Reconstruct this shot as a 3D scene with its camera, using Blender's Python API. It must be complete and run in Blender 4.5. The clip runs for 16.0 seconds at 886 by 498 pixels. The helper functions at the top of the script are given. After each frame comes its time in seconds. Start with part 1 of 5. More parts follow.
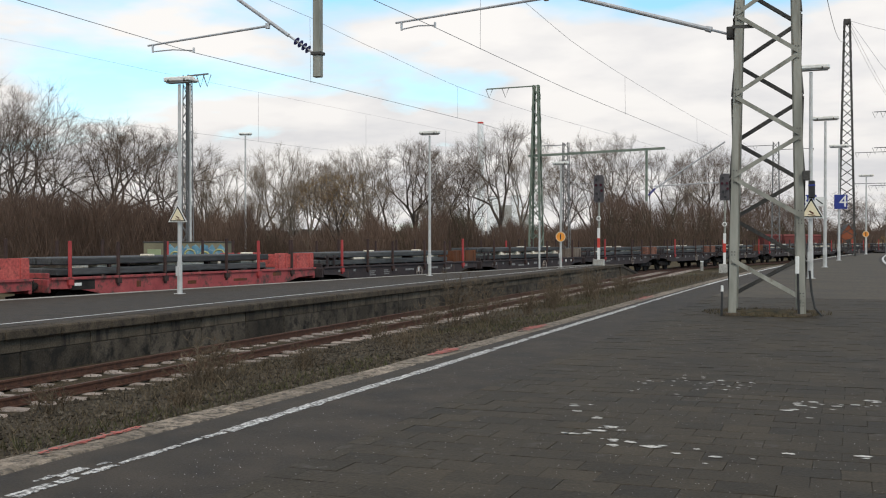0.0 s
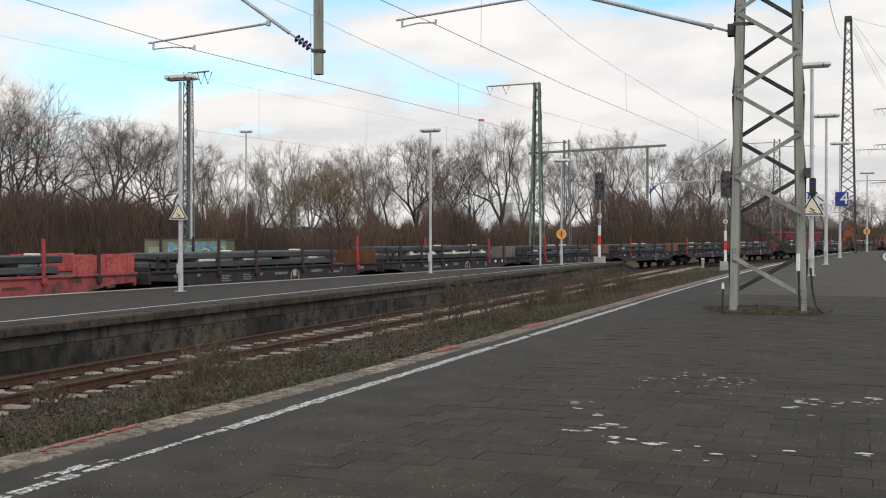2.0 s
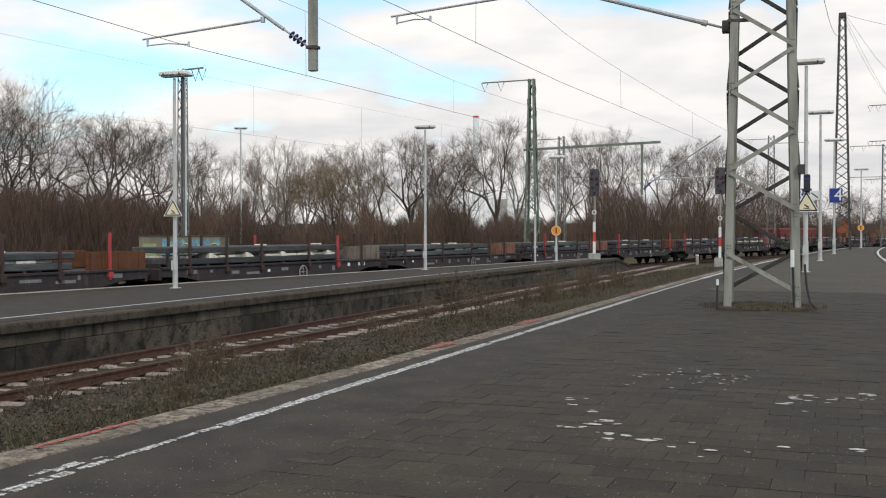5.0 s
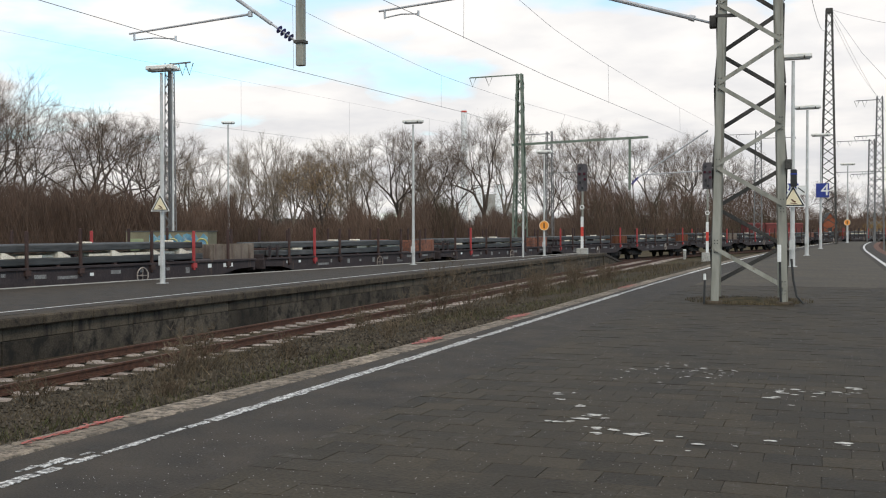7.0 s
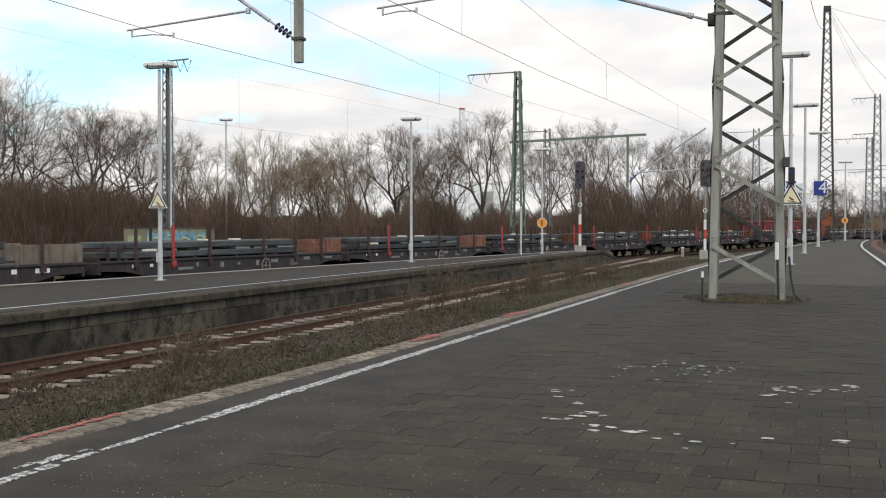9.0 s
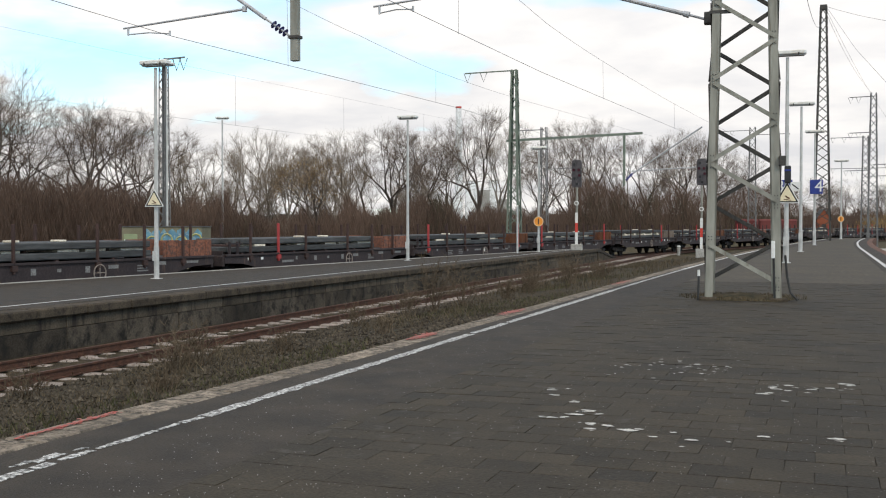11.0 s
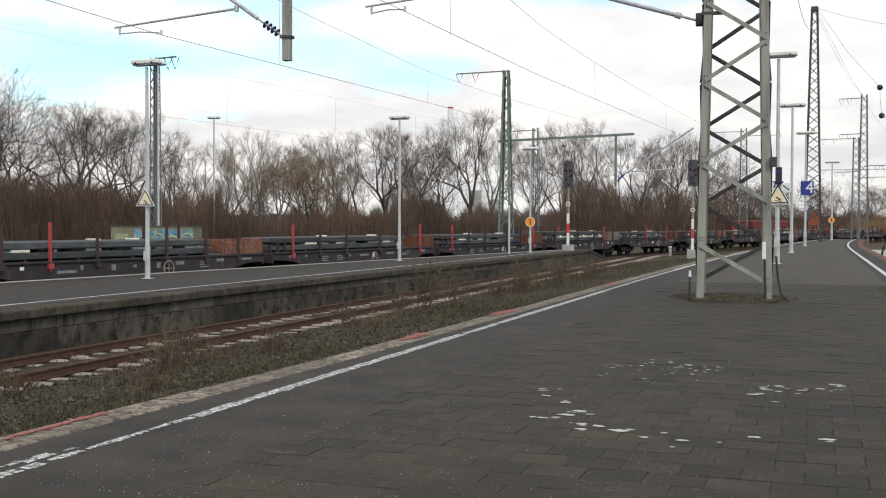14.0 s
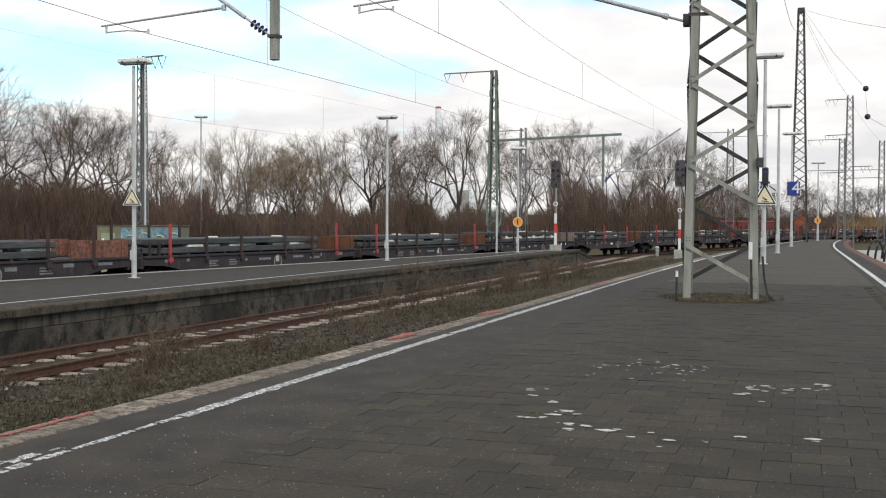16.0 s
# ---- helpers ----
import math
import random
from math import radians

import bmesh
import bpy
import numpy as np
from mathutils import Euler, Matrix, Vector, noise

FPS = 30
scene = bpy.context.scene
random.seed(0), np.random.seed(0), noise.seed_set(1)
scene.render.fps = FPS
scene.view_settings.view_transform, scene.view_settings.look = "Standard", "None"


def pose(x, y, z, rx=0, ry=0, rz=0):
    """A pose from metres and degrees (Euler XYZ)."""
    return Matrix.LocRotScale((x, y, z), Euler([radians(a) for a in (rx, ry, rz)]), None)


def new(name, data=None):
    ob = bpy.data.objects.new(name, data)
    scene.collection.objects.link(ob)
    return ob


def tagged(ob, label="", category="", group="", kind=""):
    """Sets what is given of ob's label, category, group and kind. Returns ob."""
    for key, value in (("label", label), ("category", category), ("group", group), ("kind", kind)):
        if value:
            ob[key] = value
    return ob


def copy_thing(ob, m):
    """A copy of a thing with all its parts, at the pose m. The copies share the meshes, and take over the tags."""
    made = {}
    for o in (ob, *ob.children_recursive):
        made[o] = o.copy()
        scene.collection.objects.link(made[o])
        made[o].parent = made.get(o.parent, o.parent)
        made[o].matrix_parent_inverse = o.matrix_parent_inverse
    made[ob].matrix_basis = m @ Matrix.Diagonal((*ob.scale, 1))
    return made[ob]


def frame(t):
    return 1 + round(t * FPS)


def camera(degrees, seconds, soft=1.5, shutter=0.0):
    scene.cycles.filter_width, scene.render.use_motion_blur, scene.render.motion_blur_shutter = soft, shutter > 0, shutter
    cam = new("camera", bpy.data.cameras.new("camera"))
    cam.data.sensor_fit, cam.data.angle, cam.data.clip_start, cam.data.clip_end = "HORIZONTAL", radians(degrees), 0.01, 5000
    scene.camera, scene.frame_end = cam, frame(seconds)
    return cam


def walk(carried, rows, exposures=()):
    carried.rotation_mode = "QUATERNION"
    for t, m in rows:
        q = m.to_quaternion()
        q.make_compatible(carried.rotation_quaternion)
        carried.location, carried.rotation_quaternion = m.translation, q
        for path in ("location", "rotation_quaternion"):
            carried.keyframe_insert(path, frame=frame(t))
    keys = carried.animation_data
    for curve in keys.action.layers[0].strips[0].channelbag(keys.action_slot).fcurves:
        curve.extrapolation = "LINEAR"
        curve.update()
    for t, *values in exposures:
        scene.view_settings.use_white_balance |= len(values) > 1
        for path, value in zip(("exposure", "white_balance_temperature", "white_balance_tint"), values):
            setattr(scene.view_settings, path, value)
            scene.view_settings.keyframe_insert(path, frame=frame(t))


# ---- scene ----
cam = camera(44.85, 16.0, soft=1.1)

# the camera stands on the platform, 1.25 m above it, and turns a little
EYE = (0.0, 0.0, 1.25)
TURNS = [
    (0.0, 89.500, 0.010, 20.850), (0.5, 89.464, 0.005, 20.897), (1.0, 89.425, 0.000, 20.901), (1.5, 89.386, 0.010, 20.898),
    (2.0, 89.361, 0.025, 20.893), (2.5, 89.348, 0.025, 20.897), (3.0, 89.337, 0.018, 20.896), (3.5, 89.326, 0.010, 20.900),
    (4.0, 89.313, 0.000, 20.920), (6.5, 88.930, 0.120, 20.005), (7.0, 88.909, 0.090, 19.980), (7.5, 88.868, 0.020, 19.928),
    (8.0, 88.822, -0.020, 19.880), (8.5, 88.806, -0.025, 19.868), (9.0, 88.765, 0.010, 19.868), (11.5, 88.674, -0.030, 19.625),
    (12.0, 88.677, -0.055, 19.565), (12.5, 88.685, -0.080, 19.495), (13.0, 88.689, -0.095, 19.450), (13.5, 88.697, -0.122, 19.330),
    (14.0, 88.700, -0.135, 19.240), (14.5, 88.690, -0.156, 19.185), (15.0, 88.678, -0.178, 19.060), (15.5, 88.678, -0.195, 18.880),
    (16.0, 88.692, -0.230, 18.580)]
walk(cam, [(t, pose(*EYE, a, b, c)) for t, a, b, c in TURNS],
     exposures=[(0.0, -0.13), (3.5, -0.11), (7.0, -0.02), (9.0, 0.0), (12.0, 0.04), (16.0, 0.07)])

# ---------------------------------------------------------------- light
SUN_DIR = Vector((0.5, -0.55, 0.62)).normalized()          # towards the sun, behind thin cloud
sun = new("sun", bpy.data.lights.new("sun", "SUN"))
sun.data.energy, sun.data.angle, sun.data.color = 1.3, radians(12), (1.0, 0.92, 0.78)
sun.rotation_euler = SUN_DIR.to_track_quat("Z", "Y").to_euler()


def make_world():
    w = bpy.data.worlds.new("sky")
    scene.world = w
    w.use_nodes = True
    nt = w.node_tree
    nt.nodes.clear()
    n, l = nt.nodes.new, nt.links.new
    out, bg = n("ShaderNodeOutputWorld"), n("ShaderNodeBackground")
    sky = n("ShaderNodeTexSky")
    sky.sky_type, sky.sun_disc = "NISHITA", False
    sky.sun_elevation, sky.sun_rotation = math.asin(SUN_DIR.z), math.atan2(SUN_DIR.x, SUN_DIR.y)
    sky.air_density, sky.dust_density, sky.ozone_density = 1.0, 0.6, 1.2
    tc, sep = n("ShaderNodeTexCoord"), n("ShaderNodeSeparateXYZ")
    l(tc.outputs["Generated"], sep.inputs[0])
    up = n("ShaderNodeMath")
    up.operation = "MAXIMUM"
    l(sep.outputs[2], up.inputs[0])
    up.inputs[1].default_value = 0.0
    add = n("ShaderNodeMath")
    add.inputs[1].default_value = 0.16
    l(up.outputs[0], add.inputs[0])
    flat = n("ShaderNodeVectorMath")
    flat.operation = "DIVIDE"
    comb = n("ShaderNodeCombineXYZ")
    for i in range(3):
        l(add.outputs[0], comb.inputs[i])
    l(tc.outputs["Generated"], flat.inputs[0])
    l(comb.outputs[0], flat.inputs[1])
    shift = n("ShaderNodeVectorMath")
    shift.inputs[1].default_value = CLOUD_SHIFT
    spin = n("ShaderNodeVectorRotate")
    spin.rotation_type = "Z_AXIS"
    spin.inputs["Angle"].default_value = radians(CLOUD_TURN)
    l(flat.outputs[0], spin.inputs["Vector"])
    l(spin.outputs[0], shift.inputs[0])
    big = n("ShaderNodeTexNoise")
    big.inputs["Scale"].default_value, big.inputs["Detail"].default_value = 0.95, 7.0
    big.inputs["Roughness"].default_value, big.inputs["Distortion"].default_value = 0.5, 0.15
    l(shift.outputs[0], big.inputs["Vector"])
    ramp = n("ShaderNodeValToRGB")
    ramp.color_ramp.elements[0].position, ramp.color_ramp.elements[1].position = 0.42, 0.54
    low = n("ShaderNodeMapRange")            # the cover closes towards the horizon
    low.inputs["From Min"].default_value, low.inputs["From Max"].default_value = 0.07, 0.24
    low.inputs["To Min"].default_value, low.inputs["To Max"].default_value = 0.15, -0.13
    l(sep.outputs[2], low.inputs["Value"])
    cover = n("ShaderNodeMath")
    l(big.outputs["Fac"], cover.inputs[0])
    l(low.outputs[0], cover.inputs[1])
    over = n("ShaderNodeMapRange")           # and overhead
    over.inputs["From Min"].default_value, over.inputs["From Max"].default_value = 0.26, 0.42
    over.inputs["To Min"].default_value, over.inputs["To Max"].default_value = 0.0, 0.2
    l(sep.outputs[2], over.inputs["Value"])
    both = n("ShaderNodeMath")
    l(cover.outputs[0], both.inputs[0])
    l(over.outputs[0], both.inputs[1])
    l(both.outputs[0], ramp.inputs[0])
    soft = n("ShaderNodeTexNoise")
    soft.inputs["Scale"].default_value, soft.inputs["Detail"].default_value = 1.9, 5.0
    l(shift.outputs[0], soft.inputs["Vector"])
    grey = n("ShaderNodeValToRGB")
    grey.color_ramp.elements[0].position, grey.color_ramp.elements[1].position = 0.36, 0.58
    grey.color_ramp.elements[0].color, grey.color_ramp.elements[1].color = (0.85, 0.845, 0.86, 1), (1.08, 1.05, 1.02, 1)
    l(soft.outputs["Fac"], grey.inputs[0])
    gain = n("ShaderNodeMix")
    gain.data_type, gain.blend_type = "RGBA", "MULTIPLY"
    gain.inputs["Factor"].default_value = 1.0
    gain.inputs["B"].default_value = (SKY_GAIN * 0.8, SKY_GAIN * 1.05, SKY_GAIN * 1.05, 1)
    l(sky.outputs[0], gain.inputs["A"])
    mix = n("ShaderNodeMix")
    mix.data_type = "RGBA"
    l(ramp.outputs[0], mix.inputs["Factor"])
    l(gain.outputs["Result"], mix.inputs["A"])
    haze = n("ShaderNodeMapRange")           # and greyer low down
    haze.inputs["From Min"].default_value, haze.inputs["From Max"].default_value = 0.03, 0.16
    haze.inputs["To Min"].default_value, haze.inputs["To Max"].default_value = 0.89, 1.0
    l(sep.outputs[2], haze.inputs["Value"])
    dim = n("ShaderNodeVectorMath")
    dim.operation = "SCALE"
    l(grey.outputs[0], dim.inputs[0])
    l(haze.outputs[0], dim.inputs["Scale"])
    l(dim.outputs[0], mix.inputs["B"])
    l(mix.outputs["Result"], bg.inputs[0])
    bg.inputs[1].default_value = 1.0
    l(bg.outputs[0], out.inputs[0])


CLOUD_SHIFT, CLOUD_TURN, SKY_GAIN = (3.1, 0.4, 0.0), 20.0, 0.2
make_world()


# ---------------------------------------------------------------- materials
def mat(name, a, b, scale=3.0, rough=0.85, bump=0.2, metal=0.0, fine=40.0, spot=None, spot_at=0.66, bump_dist=0.01, rand=0.0, stretch=(1, 1, 1), streak=False, spec=None):
    m = bpy.data.materials.new(name)
    m.use_nodes = True
    nt = m.node_tree
    n, l = nt.nodes.new, nt.links.new
    bs = nt.nodes["Principled BSDF"]
    tc, mp = n("ShaderNodeTexCoord"), n("ShaderNodeMapping")
    mp.inputs["Scale"].default_value = stretch
    l(tc.outputs["Object"], mp.inputs[0])
    info = n("ShaderNodeObjectInfo")
    off = n("ShaderNodeVectorMath")
    off.operation = "MULTIPLY_ADD"
    l(info.outputs["Random"], off.inputs[0])
    off.inputs[1].default_value = (37.0, 11.0, 5.0) if rand else (0, 0, 0)
    l(mp.outputs[0], off.inputs[2])
    n1, n2 = n("ShaderNodeTexNoise"), n("ShaderNodeTexNoise")
    for x, s, d in ((n1, scale, 6.0), (n2, fine, 3.0)):
        x.inputs["Scale"].default_value, x.inputs["Detail"].default_value = s, d
        l(off.outputs[0], x.inputs["Vector"])
    r1 = n("ShaderNodeValToRGB")
    r1.color_ramp.elements[0].position, r1.color_ramp.elements[1].position = 0.33, 0.67
    r1.color_ramp.elements[0].color, r1.color_ramp.elements[1].color = (*a, 1), (*b, 1)
    l(n1.outputs["Fac"], r1.inputs[0])
    r2 = n("ShaderNodeMapRange")
    r2.inputs["To Min"].default_value, r2.inputs["To Max"].default_value = (0.62, 1.38) if rough > 0.72 else (0.9, 1.1)
    r2.inputs["From Min"].default_value, r2.inputs["From Max"].default_value = 0.25, 0.75
    l(n2.outputs["Fac"], r2.inputs["Value"])
    mul = n("ShaderNodeVectorMath")
    mul.operation = "SCALE"
    l(r1.outputs[0], mul.inputs[0])
    l(r2.outputs[0], mul.inputs["Scale"])
    col = mul.outputs[0]
    if rand:
        rr = n("ShaderNodeMapRange")
        rr.inputs["To Min"].default_value, rr.inputs["To Max"].default_value = 1 - rand, 1 + rand
        geo = n("ShaderNodeNewGeometry")
        sm = n("ShaderNodeMath")
        l(info.outputs["Random"], sm.inputs[0])
        l(geo.outputs["Random Per Island"], sm.inputs[1])
        fr = n("ShaderNodeMath")
        fr.operation = "FRACT"
        l(sm.outputs[0], fr.inputs[0])
        l(fr.outputs[0], rr.inputs["Value"])
        m2 = n("ShaderNodeVectorMath")
        m2.operation = "SCALE"
        l(col, m2.inputs[0])
        l(rr.outputs[0], m2.inputs["Scale"])
        col = m2.outputs[0]
    if spot:
        n3 = n("ShaderNodeTexNoise")
        n3.inputs["Scale"].default_value, n3.inputs["Detail"].default_value = scale * 2.3, 8.0
        n3.inputs["Roughness"].default_value = 0.7
        l(off.outputs[0], n3.inputs["Vector"])
        if streak:
            st = n("ShaderNodeVectorMath")
            st.operation = "MULTIPLY"
            l(off.outputs[0], st.inputs[0])
            st.inputs[1].default_value = (1, 1, 0.12)
            l(st.outputs[0], n3.inputs["Vector"])
        r3 = n("ShaderNodeValToRGB")
        r3.color_ramp.elements[0].position, r3.color_ramp.elements[1].position = spot_at - 0.08, spot_at + 0.06
        l(n3.outputs["Fac"], r3.inputs[0])
        mx = n("ShaderNodeMix")
        mx.data_type = "RGBA"
        l(r3.outputs[0], mx.inputs["Factor"])
        l(col, mx.inputs["A"])
        mx.inputs["B"].default_value = (*spot, 1)
        col = mx.outputs["Result"]
    l(col, bs.inputs["Base Color"])
    bs.inputs["Metallic"].default_value = metal
    bs.inputs["Specular IOR Level"].default_value = spec if spec is not None else 0.12 if rough > 0.84 else 0.4
    rg = n("ShaderNodeMapRange")
    rg.inputs["To Min"].default_value, rg.inputs["To Max"].default_value = max(0.05, rough - 0.12), min(1, rough + 0.12)
    l(n1.outputs["Fac"], rg.inputs["Value"])
    l(rg.outputs[0], bs.inputs["Roughness"])
    if bump:
        bp = n("ShaderNodeBump")
        bp.inputs["Strength"].default_value, bp.inputs["Distance"].default_value = bump, bump_dist
        l(n2.outputs["Fac"], bp.inputs["Height"])
        l(bp.outputs[0], bs.inputs["Normal"])
    return m


M = {
    "paver": mat("paver_concrete", (0.030, 0.0245, 0.0172), (0.053, 0.0435, 0.0308), 1.3, 0.8, 0.6, fine=70, rand=0.12, spot=(0.078, 0.072, 0.064), spot_at=0.67, spec=0.22),
    "joint": mat("joint_dirt", (0.040, 0.034, 0.025), (0.075, 0.063, 0.045), 4, 0.95, 0.4),
    "asphalt": mat("asphalt", (0.027, 0.022, 0.0172), (0.058, 0.048, 0.038), 2.2, 0.8, 0.8, fine=75, spot=(0.07, 0.065, 0.06), spot_at=0.66, spec=0.22),
    "far_paving": mat("far_paving", (0.048, 0.039, 0.028), (0.080, 0.066, 0.048), 0.7, 0.8, 0.3, fine=9, spec=0.22),
    "kerb": mat("kerb_concrete", (0.17, 0.142, 0.112), (0.31, 0.262, 0.212), 7, 0.9, 0.5, fine=60, spot=(0.07, 0.062, 0.053), spot_at=0.535, rand=0.2),
    "line": mat("worn_line_paint", (0.5, 0.5, 0.49), (0.74, 0.74, 0.73), 15, 0.7, 0.2, fine=60, spot=(0.05, 0.045, 0.039), spot_at=0.505),
    "line_new": mat("line_paint", (0.5, 0.5, 0.49), (0.72, 0.72, 0.71), 3, 0.7, 0.2, fine=40, spot=(0.06, 0.057, 0.053), spot_at=0.58),
    "line_opp": mat("thin_line_paint", (0.66, 0.66, 0.65), (0.82, 0.82, 0.81), 1.2, 0.7, 0.1, fine=40, spot=(0.09, 0.085, 0.08), spot_at=0.66),
    "red_paint": mat("red_spray", (0.380, 0.070, 0.055), (0.500, 0.130, 0.100), 13, 0.7, 0.2, spot=(0.2, 0.15, 0.12), spot_at=0.55),
    "fleck": mat("lime_fleck", (0.4, 0.4, 0.38), (0.62, 0.61, 0.58), 14, 0.9, 0.3, spot=(0.1, 0.095, 0.09), spot_at=0.6),
    "ballast": mat("ballast", (0.034, 0.027, 0.018), (0.073, 0.057, 0.039), 7, 0.95, 1.0, fine=26, bump_dist=0.04, spot=(0.07, 0.075, 0.035), spot_at=0.63),
    "stone": mat("ballast_stone", (0.036, 0.030, 0.024), (0.095, 0.080, 0.062), 4, 0.95, 0.4, rand=0.5),
    "ground": mat("rough_ground", (0.049, 0.038, 0.024), (0.092, 0.074, 0.045), 0.5, 1.0, 0.8, fine=6, bump_dist=0.05, spot=(0.055, 0.065, 0.028), spot_at=0.6),
    "sleeper": mat("sleeper_concrete", (0.225, 0.188, 0.167), (0.34, 0.296, 0.266), 6, 0.95, 0.4, spot=(0.16, 0.12, 0.1), spot_at=0.62, rand=0.2),
    "rail": mat("rusty_rail", (0.054, 0.024, 0.015), (0.102, 0.045, 0.027), 8, 0.8, 0.3, metal=0.0),
    "coping": mat("platform_coping", (0.048, 0.039, 0.030), (0.084, 0.068, 0.051), 2.5, 0.92, 0.4, spot=(0.025, 0.023, 0.021), spot_at=0.6, rand=0.15),
    "panel": mat("wall_panel", (0.068, 0.056, 0.043), (0.122, 0.100, 0.076), 1.6, 0.92, 0.4, fine=30, rand=0.28, spot=(0.035, 0.03, 0.026), spot_at=0.58, streak=True),
    "panel_lower": mat("lower_wall_panel", (0.048, 0.040, 0.032), (0.102, 0.085, 0.067), 1.1, 0.9, 0.4, fine=30, rand=0.35, spot=(0.022, 0.02, 0.018), spot_at=0.56),
    "red_strip": mat("worn_reddish_kerb", (0.12, 0.065, 0.05), (0.2, 0.11, 0.085), 3, 0.9, 0.3, spot=(0.08, 0.06, 0.05), spot_at=0.55),
    "galv": mat("lamp_post_paint", (0.42, 0.42, 0.41), (0.58, 0.58, 0.57), 3, 0.5, 0.1, metal=0.1, spot=(0.25, 0.24, 0.22), spot_at=0.74),
    "lamp_white": mat("lamp_housing", (0.694, 0.683, 0.638), (0.874, 0.862, 0.829), 4, 0.5, 0.05),
    "lamp_dark": mat("lamp_glass", (0.3, 0.31, 0.31), (0.4, 0.41, 0.41), 4, 0.35, 0.0),
    "mast": mat("mast_paint", (0.20, 0.198, 0.168), (0.32, 0.315, 0.275), 2.2, 0.6, 0.12, fine=7, stretch=(2.5, 2.5, 0.5), spot=(0.11, 0.085, 0.06), spot_at=0.64, streak=True),
    # dark steel; also the colour for shaded braces of the big mast
    "mast_dark": mat("dark_steel_and_brace_shade", (0.047, 0.045, 0.041), (0.076, 0.072, 0.068), 3, 0.75, 0.2, spot=(0.1, 0.07, 0.05), spot_at=0.68),
    "mast_green": mat("green_mast_paint", (0.130, 0.165, 0.130), (0.200, 0.235, 0.190), 2.2, 0.7, 0.2, spot=(0.12, 0.13, 0.1), spot_at=0.66),
    "mast_far": mat("far_mast_steel", (0.13, 0.13, 0.13), (0.2, 0.2, 0.2), 1.0, 0.7, 0.0),
    "wire": mat("wire", (0.16, 0.16, 0.17), (0.24, 0.24, 0.25), 4, 0.6, 0.0),
    "tube": mat("cantilever_tube", (0.4, 0.41, 0.43), (0.54, 0.55, 0.57), 6, 0.45, 0.05, metal=0.3),
    "insul": mat("insulator_glaze", (0.060, 0.060, 0.192), (0.108, 0.108, 0.288), 8, 0.25, 0.0),
    "black": mat("black_paint", (0.018, 0.018, 0.02), (0.035, 0.035, 0.038), 5, 0.6, 0.1),
    "white": mat("white_enamel", (0.68, 0.68, 0.66), (0.8, 0.8, 0.78), 4, 0.5, 0.05),
    "yellow": mat("warning_face", (0.72, 0.62, 0.42), (0.8, 0.72, 0.52), 4, 0.5, 0.0),
    "orange": mat("orange_sign", (0.8, 0.28, 0.03), (0.9, 0.36, 0.06), 4, 0.5, 0.0),
    "red_sig": mat("signal_red", (0.5, 0.04, 0.03), (0.62, 0.07, 0.05), 4, 0.5, 0.0),
    "blue_sign": mat("blue_sign", (0.02, 0.035, 0.2), (0.03, 0.05, 0.28), 4, 0.4, 0.0),
    "sig_grey": mat("signal_screen", (0.055, 0.05, 0.055), (0.1, 0.09, 0.095), 6, 0.6, 0.1),
    "lens_red": mat("lens_red", (0.05, 0.012, 0.02), (0.08, 0.018, 0.028), 6, 0.2, 0.0),
    "w_red": mat("wagon_red", (0.270, 0.045, 0.050), (0.380, 0.080, 0.080), 1.4, 0.7, 0.15, fine=12, spot=(0.08, 0.045, 0.04), spot_at=0.57),
    "w_end_red": mat("end_board_red", (0.380, 0.065, 0.060), (0.470, 0.105, 0.090), 2.4, 0.74, 0.1, fine=12, spot=(0.10, 0.04, 0.035), spot_at=0.63),
    "w_dark": mat("wagon_brown", (0.024, 0.018, 0.020), (0.046, 0.034, 0.035), 1.5, 0.8, 0.2, fine=15, spot=(0.12, 0.075, 0.055), spot_at=0.66, streak=True),
    "w_rust": mat("end_board_rust", (0.084, 0.036, 0.021), (0.144, 0.060, 0.031), 1.5, 0.85, 0.2, spot=(0.1, 0.06, 0.05), spot_at=0.6, streak=True),
    "w_orange": mat("end_board_orange", (0.150, 0.058, 0.036), (0.270, 0.108, 0.066), 4, 0.8, 0.2, fine=14, spot=(0.085, 0.05, 0.042), spot_at=0.54),
    "w_tan": mat("end_board_tan", (0.125, 0.100, 0.081), (0.206, 0.168, 0.140), 1.5, 0.85, 0.2, spot=(0.1, 0.07, 0.06), spot_at=0.6, streak=True),
    "stake_red": mat("stake_red", (0.300, 0.035, 0.038), (0.400, 0.055, 0.055), 3, 0.7, 0.1),
    "stake_dark": mat("stake_brown", (0.035, 0.020, 0.018), (0.063, 0.035, 0.030), 3, 0.8, 0.1),
    "slab": mat("mill_scale_steel", (0.043, 0.045, 0.047), (0.080, 0.082, 0.084), 1.3, 0.78, 0.15, fine=14, metal=0.08, stretch=(1, 0.15, 1), rand=0.25),
    "dunnage": mat("fresh_dunnage", (0.6, 0.54, 0.44), (0.78, 0.72, 0.62), 5, 0.85, 0.2),
    "under": mat("underframe_grime", (0.018, 0.016, 0.016), (0.036, 0.032, 0.030), 3, 0.9, 0.1),
    "letter": mat("worn_lettering", (0.156, 0.156, 0.156), (0.260, 0.260, 0.255), 9, 0.8, 0.0, spot=(0.1, 0.09, 0.09), spot_at=0.56),
    "bark": mat("bark", (0.062, 0.049, 0.041), (0.115, 0.093, 0.078), 3, 0.95, 0.3, rand=0.25),
    "bark_pale": mat("pale_bark", (0.15, 0.125, 0.1), (0.24, 0.2, 0.165), 3, 0.95, 0.3, rand=0.2),
